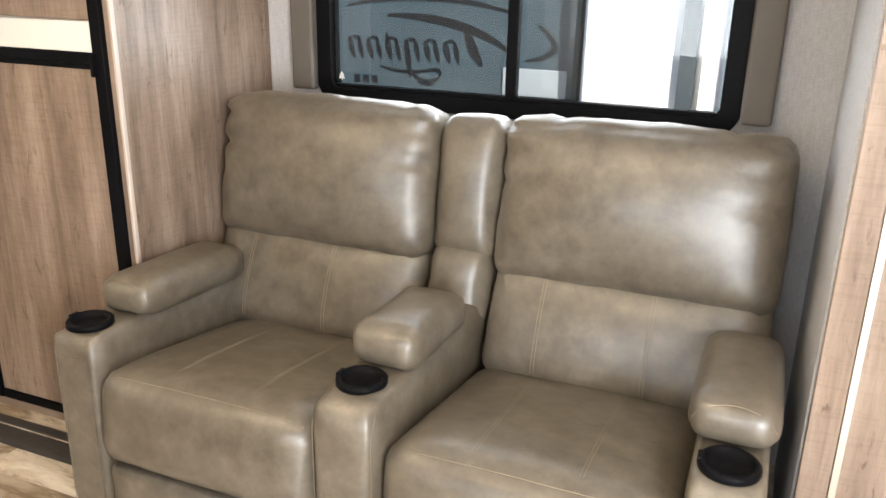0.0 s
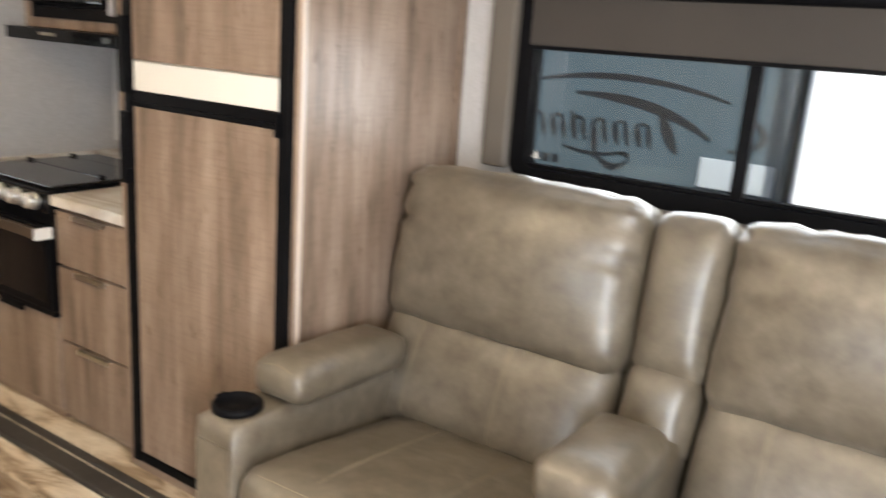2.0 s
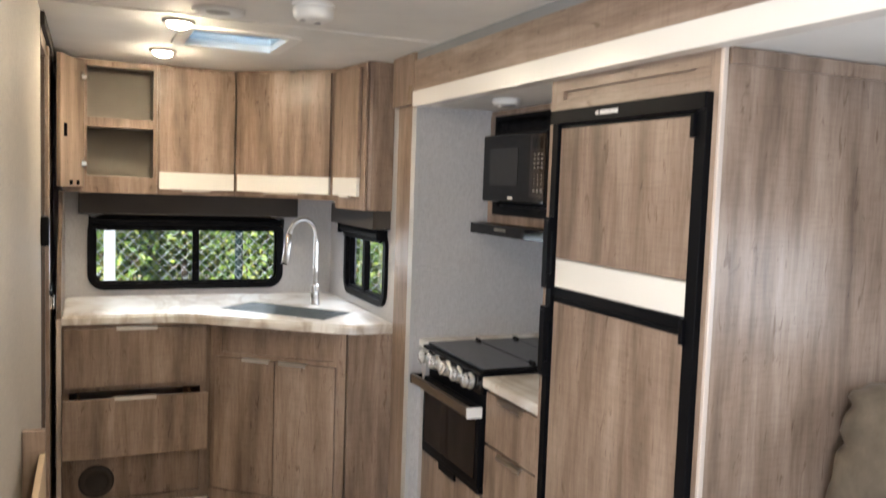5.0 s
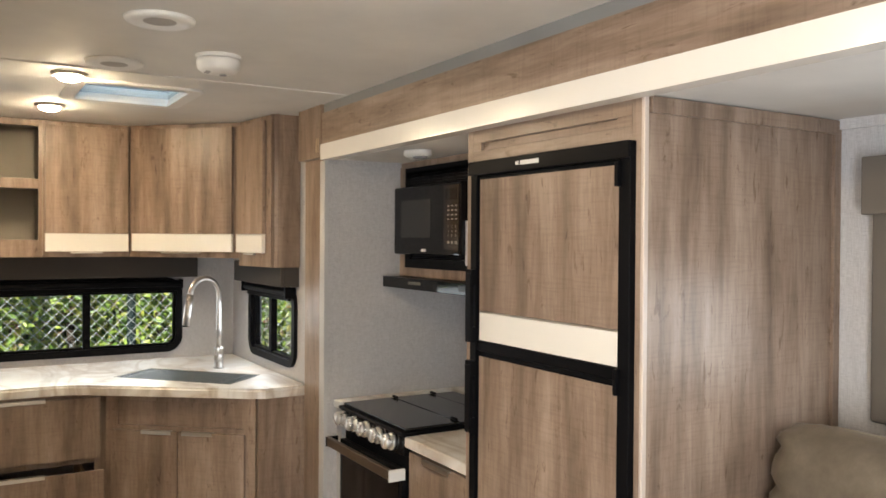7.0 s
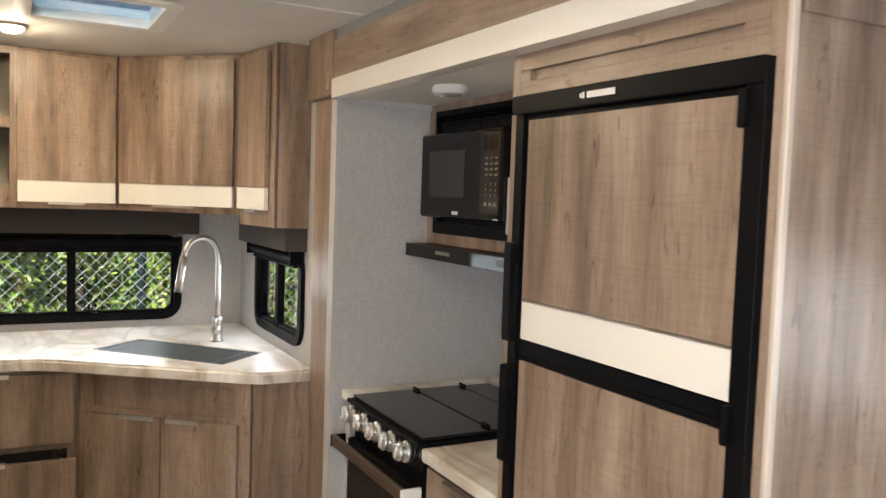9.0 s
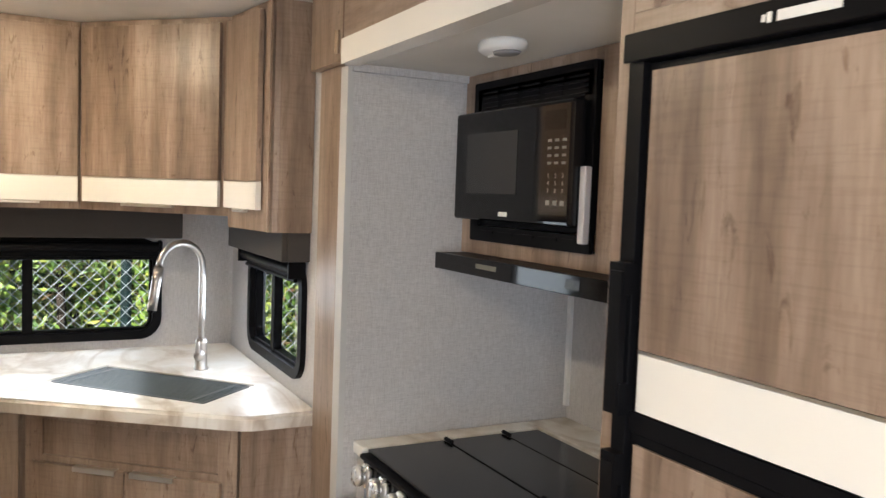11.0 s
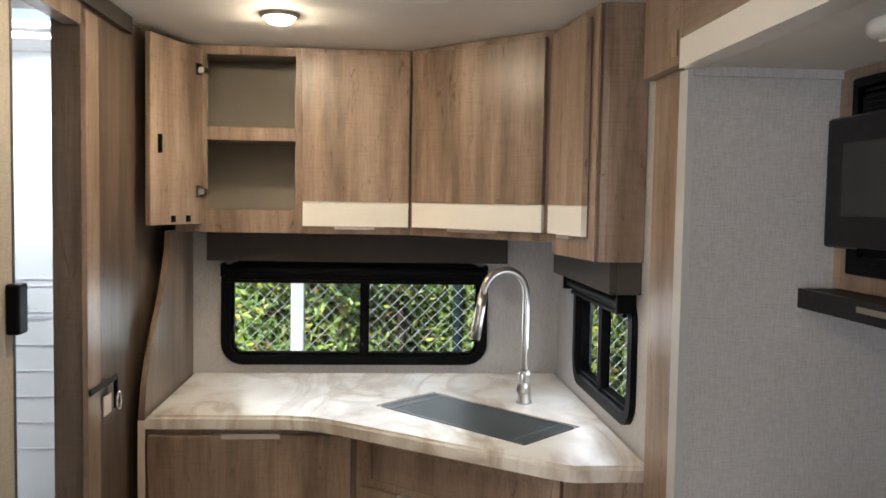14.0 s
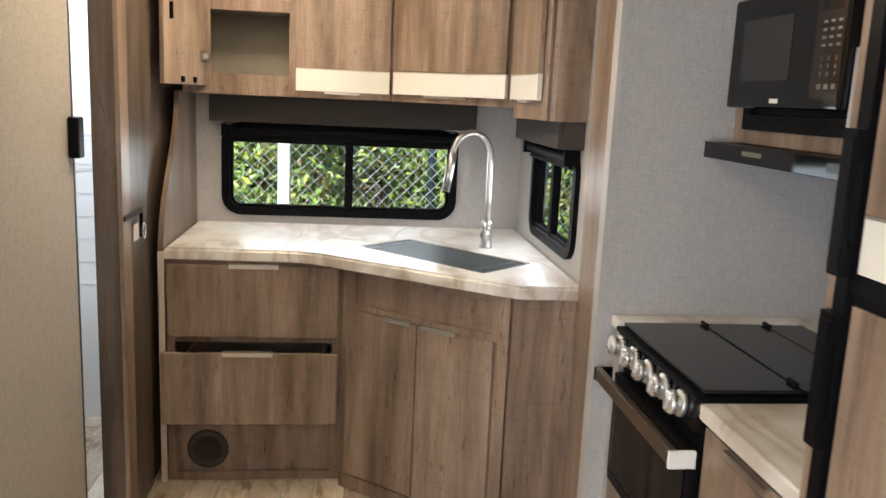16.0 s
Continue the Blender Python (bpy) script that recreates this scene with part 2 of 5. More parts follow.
def prism(points, z0, z1, bevel=0.0, m=None):
    """A plan outline raised from z0 to z1."""
    bm = bmesh.new()
    face = bm.faces.new([bm.verts.new((x, y, z0)) for x, y in points])
    ext = bmesh.ops.extrude_face_region(bm, geom=[face])
    for g in ext["geom"]:
        if isinstance(g, bmesh.types.BMVert):
            g.co.z = z1
    bmesh.ops.recalc_face_normals(bm, faces=bm.faces)
    if bevel:
        bmesh.ops.bevel(bm, geom=bm.edges[:], offset=bevel, segments=2, affect='EDGES')
    if m:
        bmesh.ops.transform(bm, matrix=m, verts=bm.verts)
    return bm


def cyl(r, h, m=None, r2=None, seg=28, bevel=0.0):
    """A round bar along z, from 0 to h."""
    bm = bmesh.new()
    bmesh.ops.create_cone(bm, cap_ends=True, segments=seg, radius1=r, radius2=r if r2 is None else r2, depth=h)
    bmesh.ops.translate(bm, verts=bm.verts, vec=(0, 0, h / 2))
    if bevel:
        rims = [e for e in bm.edges if abs(e.verts[0].co.z - e.verts[1].co.z) < 1e-6]
        bmesh.ops.bevel(bm, geom=rims, offset=bevel, segments=2, affect='EDGES')
    if m:
        bmesh.ops.transform(bm, matrix=m, verts=bm.verts)
    return bm


def lathe(profile, m=None, seg=32):
    """A turned shape from (radius, height) pairs."""
    bm = bmesh.new()
    rings = [[bm.verts.new((r * math.cos(a), r * math.sin(a), z)) for a in [2 * math.pi * i / seg for i in range(seg)]] for r, z in profile]
    for a, c in zip(rings, rings[1:]):
        for i in range(seg):
            j = (i + 1) % seg
            bm.faces.new((a[i], a[j], c[j], c[i]))
    for ring in (rings[0], rings[-1]):
        bm.faces.new(ring)
    bmesh.ops.recalc_face_normals(bm, faces=bm.faces)
    if m:
        bmesh.ops.transform(bm, matrix=m, verts=bm.verts)
    return bm


def tube(points, r, seg=12):
    """A round bar along a path."""
    bm = bmesh.new()
    pts = [Vector(p) for p in points]
    rings, up = [], Vector((0.31, 0.17, 0.93)).normalized()
    for i, p in enumerate(pts):
        d = (pts[min(i + 1, len(pts) - 1)] - pts[max(i - 1, 0)]).normalized()
        a = d.cross(up).normalized()
        c = d.cross(a).normalized()
        rings.append([bm.verts.new(p + r * (math.cos(t) * a + math.sin(t) * c)) for t in [2 * math.pi * k / seg for k in range(seg)]])
    for a, c in zip(rings, rings[1:]):
        for i in range(seg):
            j = (i + 1) % seg
            bm.faces.new((a[i], a[j], c[j], c[i]))
    bm.faces.new(rings[0])
    bm.faces.new(rings[-1])
    bmesh.ops.recalc_face_normals(bm, faces=bm.faces)
    return bm


def round_rect(w, h, r, seg=8):
    """Points of a rectangle with rounded corners round the origin, counter-clockwise."""
    pts = []
    for cx, cy, a0 in ((w / 2 - r, h / 2 - r, 0), (-w / 2 + r, h / 2 - r, 90), (-w / 2 + r, -h / 2 + r, 180), (w / 2 - r, -h / 2 + r, 270)):
        for i in range(seg + 1):
            a = radians(a0 + 90 * i / seg)
            pts.append((cx + r * math.cos(a), cy + r * math.sin(a)))
    return pts


def ring_frame(w, h, r, border, depth, m):
    """A frame with rounded corners, in its local xy plane, depth along z."""
    bm = bmesh.new()
    outer, inner = round_rect(w, h, r), round_rect(w - 2 * border, h - 2 * border, max(0.006, r - border))
    loops = [[bm.verts.new((x, y, z)) for x, y in pts] for pts, z in ((outer, 0), (outer, depth), (inner, depth), (inner, 0))]
    n = len(outer)
    for a, c in ((0, 1), (1, 2), (2, 3), (3, 0)):
        for i in range(n):
            j = (i + 1) % n
            bm.faces.new((loops[a][i], loops[a][j], loops[c][j], loops[c][i]))
    bmesh.ops.recalc_face_normals(bm, faces=bm.faces)
    bmesh.ops.transform(bm, matrix=m, verts=bm.verts)
    return bm


def mesh_object(name, bm, material, parent=None, smooth=False):
    me = bpy.data.meshes.new(name)
    bmesh.ops.recalc_face_normals(bm, faces=bm.faces)
    bm.to_mesh(me)
    bm.free()
    me.materials.append(material)
    if smooth:
        me.polygons.foreach_set("use_smooth", [True] * len(me.polygons))
    ob = new(name, me)
    if parent:
        ob.parent = parent
    return ob


def part(name, bm, material, parent, label="", smooth=False):
    ob = mesh_object(name, bm, material, parent, smooth)
    return tagged(ob, label) if label else ob


def thing(name, label, category, group="", kind="", at=(0, 0, 0)):
    ob = new(name)
    ob.empty_display_size = 0.05
    return tagged(ob, label, category, group, kind)


def structure(name, bm, material, label, category):
    return tagged(mesh_object(name, bm, material), label, category, "", "structure")


def boards(name, specs, material, parent, m=None, label=""):
    """Separate boards of one kind, each a part."""
    out = []
    for s in specs:
        out.append(part(name, box(*s, 0.0008, m, 1), material, parent, label))
    return out


def boxes(*specs):
    bm = bmesh.new()
    for s in specs:
        add_box(bm, *s)
    return bm


def plane_to(at, right, up):
    """A pose whose local x runs along right, y along up."""
    r, u = Vector(right).normalized(), Vector(up).normalized()
    n = r.cross(u)
    return Matrix.Translation(at) @ Matrix(((r.x, u.x, n.x), (r.y, u.y, n.y), (r.z, u.z, n.z))).to_4x4()


def text_part(words, size, m, material, parent, name="lettering"):
    cu = bpy.data.curves.new(name, 'FONT')
    cu.body, cu.size, cu.align_x, cu.align_y, cu.extrude = words, size, 'CENTER', 'CENTER', 0.0004
    tmp = bpy.data.objects.new(name, cu)
    me = bpy.data.meshes.new_from_object(tmp)
    bpy.data.objects.remove(tmp)
    me.transform(m)
    me.materials.append(material)
    ob = new(name, me)
    ob.parent = parent
    return ob


# ---- the shell ----
XR, XF = -5.02, 2.95            # rear and front walls
YS, YD = 1.90, -0.55            # slide side and door side walls
YP = 0.43                       # washroom partition
H = 2.125                       # ceiling
SX0, SX1, SYB, SH = -3.62, 0.03, 2.62, 1.899   # slide-out room


def wall_with_holes(a0, a1, z0, z1, holes):
    """Pieces (a0, a1, z0, z1) of a wall left round rectangular holes that do not overlap along it."""
    out, at = [], a0
    for h0, h1, k0, k1 in sorted(holes):
        out.append((at, h0, z0, z1))
        if k0 > z0:
            out.append((h0, h1, z0, k0))
        if k1 < z1:
            out.append((h0, h1, k1, z1))
        at = h1
    out.append((at, a1, z0, z1))
    return out


RW = (0.605, 1.590, 0.965, 1.335)     # rear window hole: y0, y1, z0, z1
SW = (-4.660, -4.030, 0.985, 1.320)   # side window hole: x0, x1, z0, z1
FW = (-1.575, -0.245, 1.085, 1.640)   # sofa window hole: x0, x1, z0, z1

structure("wall_rear", boxes(*[(XR - .05, XR, a, b, c, d) for a, b, c, d in wall_with_holes(YD - .05, YS + .05, 0, H, [RW])]), WALL, "pale grey linen vinyl rear wall with a window", "wall")
structure("wall_side", boxes(*[(a, b, YS, YS + .05, c, d) for a, b, c, d in wall_with_holes(XR, -3.70, 0, H, [SW])]), WALL, "pale grey linen vinyl kitchen side wall", "wall")
structure("wall_side_front", boxes((0.112, XF, YS - .05, YS, 0, H)), WOOD, "taupe oak laminate wall beside the slide-out", "wall")
structure("wall_front", boxes(*[(XF, XF + .05, a, b, c, d) for a, b, c, d in wall_with_holes(YD - .05, YS, 0, H, [(-.25, 1.5, .9, 1.8)])]), WALL, "plain pale front wall with a window opening", "wall")
structure("wall_door_side", boxes(*[(a, b, YD - .05, YD, c, d) for a, b, c, d in wall_with_holes(XR, XF, 0, H, [(-1.15, .05, .95, 1.65), (.65, 1.39, .02, 1.92)])]), WALL, "plain pale wall with a window and an open entry doorway", "wall")
structure("wall_washroom", boxes((-3.58, -1.45, YP - .045, YP, 0, H), (-1.495, -1.45, YD, YP - .045, 0, H)), WALL_BEIGE, "beige linen vinyl washroom partition", "wall")
structure("wall_washroom_header", boxes((-3.98, -3.58, YP - .045, YP, 2.02, H)), WOOD, "oak laminate header above the washroom doorway", "wall")
# this panel's shade is painted in by the lowered oak tone
structure("wall_washroom_rear", boxes((-4.36, -3.98, YP - .075, YP - .005, 0, H), (XR, -4.36, YP - .045, YP - .012, 0, H)), WOOD_SHADED, "oak laminate wall panel beside the washroom doorway, shade put into its tone", "wall")
for wb in ((XR, -1.5, YD, YD + .012, 0.0, H), (-2.9, -2.88, YD + .012, YP - .05, 0, H), (XR, XR + .012, YD + .012, YP - .08, 0, H)):
    structure("wall_washroom_lining", boxes(wb), WHITE_PLASTIC, "glossy white washroom wall panel", "wall")
wj = thing("washroom_tile_border", "pale grey joints and border of the white washroom wall", "wall trim", kind="structure")
JOINT = plain("pale_grey_joint", (.64, .64, .66), .5)
for zz, hh in ((1.27, .006), (1.245, .004), (1.145, .004), (1.12, .012), (1.02, .003), (.92, .003), (.82, .003), (.72, .003), (.62, .003)):
    part("joint", boxes((XR + .012, XR + .015, YD + .012, YP - .08, zz, zz + hh)), JOINT, wj)
structure("washroom_ledge", box(-4.98, -2.92, -0.50, -0.12, 0, .43, .02), WHITE_PLASTIC, "white moulded washroom ledge", "shower base")
structure("washroom_rail", boxes((-4.98, -2.92, YD + .012, YD + .03, 1.13, 1.15), (-4.98, -2.92, YD + .012, YD + .03, 1.48, 1.49)), WHITE_PLASTIC, "white horizontal washroom panel joint", "trim")
structure("wall_slide_back", boxes(*[(a, b, SYB, SYB + .05, c, d) for a, b, c, d in wall_with_holes(SX0 - .04, SX1 + .04, -.1, SH + .05, [FW])]), WALL, "pale grey linen vinyl slide-out wall with a window", "wall")
structure("wall_slide_kitchen_end", boxes((SX0 - .04, SX0, 1.885, SYB, 0.02, SH)), WALL, "pale grey linen vinyl slide-out end wall", "wall")
structure("wall_slide_sofa_end", boxes((SX1, SX1 + .04, 1.88, SYB, 0.02, SH)), WALL, "pale grey linen vinyl slide-out end wall by the sofa", "wall")
structure("ceiling_slide", boxes((SX0 - .04, SX1 + .04, 1.875, SYB, SH, SH + .04)), CEIL, "off-white slide-out ceiling", "ceiling")
SK = (-3.985, -3.60, 0.945, 1.315)    # skylight hole
cb = bmesh.new()
for a, b, c, d in wall_with_holes(XR - .05, XF + .05, YD - .05, YS + .05, [SK, (-4.75, -4.3, -.25, .25)]):
    add_box(cb, a, b, c, d, H, H + .05)
structure("ceiling", cb, CEIL, "off-white ceiling board with a skylight opening", "ceiling")
structure("floor_base", boxes((XR - .05, XF + .05, YD - .05, 1.76, -.06, -.006)), RUBBER, "dark subfloor under the planks", "floor")
structure("floor_slide", boxes((SX0, SX1, 1.80, SYB, -.06, .022)), PLANK, "weathered vinyl slide-out floor", "floor")
structure("floor_edge", boxes((XR, SX0, 1.7355, 1.899, -.06, -.001)), PLANK, "weathered vinyl floor edge beside the slide-out", "floor")
rail = thing("slide_rail", "dark grey floor flange along the slide-out edge", "floor trim", kind="structure")
part("flange", box(-3.76, 0.6, 1.735, 1.815, -.004, .020, .006), RUBBER, rail)
part("lip", box(-3.62, 0.03, 1.803, 1.832, .020, .034, .004), RUBBER, rail)

# slide-out surround: fascia, white strip, posts
structure("fascia", boxes((-3.612, XF, 1.852, 1.90, 1.957, 2.086)), WOOD_H, "oak laminate fascia above the slide-out", "trim")
structure("fascia_strip", boxes((-3.612, 0.6, 1.846, 1.90, 1.893, 1.957)), WHITE, "gloss white strip under the fascia", "trim")
structure("fascia_seal", boxes((-3.612, XF, 1.862, 1.90, 2.086, H)), plain("grey_bulb_seal", (.22, .23, .24), .6), "grey seal at the ceiling", "trim")
structure("post_kitchen", box(-3.855, -3.665, 1.876, 1.90, 0, 1.905, .003), WOOD, "oak laminate post between kitchen and slide-out", "trim")
structure("post_cap", box(-3.875, -3.615, 1.850, 1.899, 1.905, H, .003), WOOD, "oak laminate cap block at the post head", "trim")
structure("post_edge", boxes((-3.665, -3.615, 1.868, 1.8845, 0.02, 1.893)), plain("grey_edge_strip", (.50, .50, .50), .5), "pale grey slide seal strip", "trim")
structure("post_sofa", box(0.035, 0.098, 1.848, 1.90, 0, 1.893, .003), WOOD, "oak laminate post beside the sofa", "trim")
structure("post_sofa_trim", boxes((0.098, 0.112, 1.842, 1.90, 0, 1.893)), NICKEL, "thin satin metal edge trim", "trim")
structure("slide_cove", boxes((SX0, SX1, SYB - .012, SYB, SH - .028, SH), (SX0, SX0 + .012, 1.88, SYB - .012, SH - .02, SH)), WALL, "pale grey cove trim under the slide-out ceiling", "trim")
structure("corner_bead", boxes((SX0, SX0 + .014, SYB - .014, SYB, .93, 1.37)), WHITE_PLASTIC, "white corner bead behind the cooker", "trim")
structure("ceiling_seam", boxes((-3.37, -3.355, YP, 1.85, H - .004, H)), CEIL, "thin ceiling joint strip", "trim")
for nm, bmx in (("window_front_pane", boxes((XF + .02, XF + .026, -.25, 1.5, .9, 1.8))), ("window_door_side_pane", boxes((-1.15, .05, YD - .03, YD - .024, .95, 1.65))), ("skylight_pane", boxes((SK[0] - .01, SK[1] + .01, SK[2] - .01, SK[3] + .01, H + .020, H + .025))), ("washroom_vent_pane", boxes((-4.75, -4.3, -.25, .25, H + .03, H + .036)))):
    structure(nm, bmx, SMOKED if nm == "skylight_pane" else GLASS, "clear pane", "window")

# ---- windows ----
def window(name, label, w, h, m, mullion, border=0.035):
    """An RV window with a black rounded frame, a centre bar and two panes. m: local x along the wall, y up, z into the room."""
    win = thing(name, label, "window", kind="structure")
    part("window_frame", ring_frame(w, h, 0.085, border, 0.022, m @ pose(0, 0, -.004)), BLACK, win)
    part("window_channel", ring_frame(w - .03, h - .03, 0.07, border * 0.85, 0.03, m @ pose(0, 0, -.035)), BLACK, win)
    part("mullion", box(mullion - .018, mullion + .018, -h / 2 + border, h / 2 - border, -.024, .008, .003, m), BLACK, win)
    for a, b, z in ((-w / 2 + border * .7, mullion, -.026), (mullion, w / 2 - border * .7, -.034)):
        pane = part("pane", box(a, b, -h / 2 + border * .7, h / 2 - border * .7, z, z + .004, 0, m), GLASS, win)
        pane.visible_shadow = False
    for a, b in ((-w / 2 + border, mullion - .02), (mullion + .02, w / 2 - border)):
        part("sash_rail", box(a, b, -h / 2 + border, -h / 2 + border + .012, -.03, .004, .002, m), BLACK, win)
    return win


M_REAR = plane_to((XR, 1.0975, 1.150), (0, 1, 0), (0, 0, 1))        # local z = +x
window("window_rear", "black-framed rounded kitchen window above the worktop", 1.035, .405, M_REAR, 0.034)
M_SIDE = plane_to((-4.345, YS, 1.150), (1, 0, 0), (0, 0, 1))        # local z = -y
window("window_side", "small black-framed rounded window beside the sink", .68, .375, M_SIDE, -0.02)
M_SOFA = plane_to((-0.91, SYB, 1.365), (1, 0, 0), (0, 0, 1))
window("window_sofa", "wide black-framed rounded window above the sofa", 1.39, .615, M_SOFA, 0.0, .055)


def roller_blind(name_label, x0, x1, at, m, drop):
    bl = thing("roller_blind", name_label, "blind")
    part("roller", cyl(.019, x1 - x0, m @ pose(x0, at, .034, 0, 90, 0), seg=20), BLACK, bl)
    part("shade_cloth", box(x0 + .01, x1 - .01, at - drop, at, .026, .030, 0, m), BLIND if drop > .12 else BLACK, bl)
    part("hem_bar", box(x0 + .01, x1 - .01, at - drop - .012, at - drop, .022, .036, .003, m), BLACK, bl)
    part("bracket", box(x0 - .012, x0, at - .028, at + .024, 0.004, .06, .003, m), BLACK, bl)
    part("bracket", box(x1, x1 + .012, at - .028, at + .024, 0.004, .06, .003, m), BLACK, bl)
    return bl


roller_blind("rolled-up black blind above the rear kitchen window", -.50, .50, .170, M_REAR, .040)
roller_blind("rolled-up black blind above the small side window", -.32, .32, .168, M_SIDE, .030)
roller_blind("half-lowered dark brown blind in the sofa window", -.66, .66, .272, M_SOFA, .158)


def valance(label, x0, x1, z0, z1, depth, m, mat):
    va = thing("valance", label, "window valance")
    part("face_board", box(x0, x1, z0, z1, depth - .018, depth, .004, m), mat, va)
    part("end_board", box(x0, x0 + .016, z0, z1, 0.001, depth - .018, .002, m), mat, va)
    part("end_board", box(x1 - .016, x1, z0, z1, 0.001, depth - .018, .002, m), mat, va)
    part("top_board", box(x0 + .016, x1 - .016, z1 - .014, z1, 0.001, depth - .018, .002, m), mat, va)
    return va


valance("dark brown-grey fabric valance box under the wall cabinets", -.560, .585, .205, .318, .075, M_REAR, BLIND)
valance("dark brown-grey fabric valance box above the side window", -.36, .36, .195, .300, .09, M_SIDE, BLIND)
valance("taupe padded valance above the sofa window", -.785, .785, .272, .420, .085, M_SOFA, PADDED)
for sx in (-1, 1):
    sp = thing("window_side_panel", "taupe padded side panel beside the sofa window", "window panel", "panels beside the sofa window")
    part("padded_board", box(sx * .735 - .043, sx * .735 + .043, -.262, .285, .001, .050, .014, M_SOFA, 3), PADDED, sp)

BRASS = plain("aged_brass", (.30, .22, .15), .45, .5)
hp = thing("hinge_plate", "small brown metal hinge plate on the oak cap block", "hinge")
part("leaf", box(-3.652, -3.636, 1.846, 1.8495, 1.925, 1.985, .001), BRASS, hp)
part("barrel", cyl(.004, .06, pose(-3.654, 1.846, 1.925), seg=12), BRASS, hp)
st = thing("window_sticker", "tiny white leaf-shaped sticker on the window pane", "sticker")
part("sheet", prism([(-1.530 + dx, 1.149 + dz) for dx, dz in ((-.012, -.009), (-.002, -.009), (-.002, -.014), (.002, -.014), (.002, -.009), (.012, -.009), (.006, 0), (.009, 0), (0, .016), (-.009, 0), (-.006, 0))], 0, .0006, 0, Matrix(((1, 0, 0, 0), (0, 0, 1, SYB + .0205), (0, 1, 0, 0), (0, 0, 0, 1)))), WHITE_PLASTIC, st)

# skylight
sky = thing("skylight", "ceiling skylight with a white rounded trim ring and blue sky", "skylight", kind="structure")
cxk, cyk = (SK[0] + SK[1]) / 2, (SK[2] + SK[3]) / 2
part("trim_ring", ring_frame(SK[1] - SK[0] + .09, SK[3] - SK[2] + .09, .045, .05, .012, Matrix.Translation((cxk, cyk, H - .010))), WHITE_PLASTIC, sky)


# ---- kitchen base units ----
def bar_handle(parent, m, length):
    """A thin edge pull with a folded lip. m: local x along it, y up, z out."""
    h = part("handle", boxes((-length / 2, length / 2, -.002, .002, -.004, .018), (-length / 2, length / 2, -.014, .002, .016, .0185)), NICKEL, parent, "satin nickel edge pull")
    h.matrix_basis = m
    return h


XB = -4.385                       # face of the drawer unit
DIAG_A, DIAG_B = Vector((-4.335, 1.125)), Vector((-3.885, 1.665))
dv = (DIAG_B - DIAG_A)
dl = dv.length
M_DIAG = plane_to((*((DIAG_A + DIAG_B) / 2), 0), (dv.x, dv.y, 0), (0, 0, 1))      # local x along the face, z out into the room

unit = thing("drawer_unit", "taupe oak kitchen drawer unit with one drawer pulled open", "cabinet")
boards("carcass_board", ((XR + .003, XB - .02, .474, .484, 0, .872), (XR + .003, XB - .02, 1.10, 1.12, 0, .872), (XR + .003, XB - .02, .484, 1.10, .02, .04),), WOOD, unit)
boards("face_board", ((XB - .02, XB, .474, .505, .0, .872), (XB - .02, XB, 1.085, 1.135, 0, .872), (XB - .02, XB, .505, 1.085, .845, .872), (XB - .02, XB, .505, 1.085, .555, .590), (XB - .02, XB, .505, 1.085, .235, .275), (XB - .02, XB, .505, 1.085, .0, .035),), WOOD, unit)
part("lower_panel", box(XB - .028, XB - .012, .500, 1.090, .03, .24, .002), WOOD, unit)
d1 = part("drawer_front", box(XB + .001, XB + .020, .484, 1.108, .580, .853, .003), WOOD, unit, "closed oak laminate drawer front")
bar_handle(d1, plane_to((XB + .006, .795, .857), (0, 1, 0), (0, 0, 1)), .18)
OPEN = .10
d2 = part("drawer_front", box(XB + .001 + OPEN, XB + .020 + OPEN, .477, 1.108, .275, .548, .003), WOOD, unit, "pulled-out oak laminate drawer front")
bar_handle(d2, plane_to((XB + .006 + OPEN, .785, .552), (0, 1, 0), (0, 0, 1)), .18)
boards("drawer_board", ((XB - .40, XB + OPEN, .535, .547, .30, .50), (XB - .40, XB + OPEN, 1.045, 1.057, .30, .50), (XB - .40, XB + OPEN, .547, 1.045, .30, .31),), WOOD_PALE, unit)
for yy in (.522, 1.060):
    part("runner", box(XB - .40, XB + OPEN - .02, yy, yy + .010, .39, .425, .002), BLACK, unit, "black drawer runner")
vent = thing("floor_vent", "round brown plastic heating vent in the drawer unit", "vent")
MV = plane_to((XB - .012, .620, .125), (0, 1, 0), (0, 0, 1))
BROWN = plain("brown_vent_plastic", (.035, .026, .020), 0.5)
part("vent_ring", lathe([(.030, 0), (.074, 0), (.078, .006), (.072, .014), (.050, .012), (.048, .004), (.03, .004)], MV), BROWN, vent, smooth=True)
for k in range(-3, 4):
    part("louvre", box(-math.sqrt(.048**2 - (k * .013)**2), math.sqrt(.048**2 - (k * .013)**2), k * .013 - .002, k * .013 + .002, .003, .012, 0, MV), BROWN, vent)

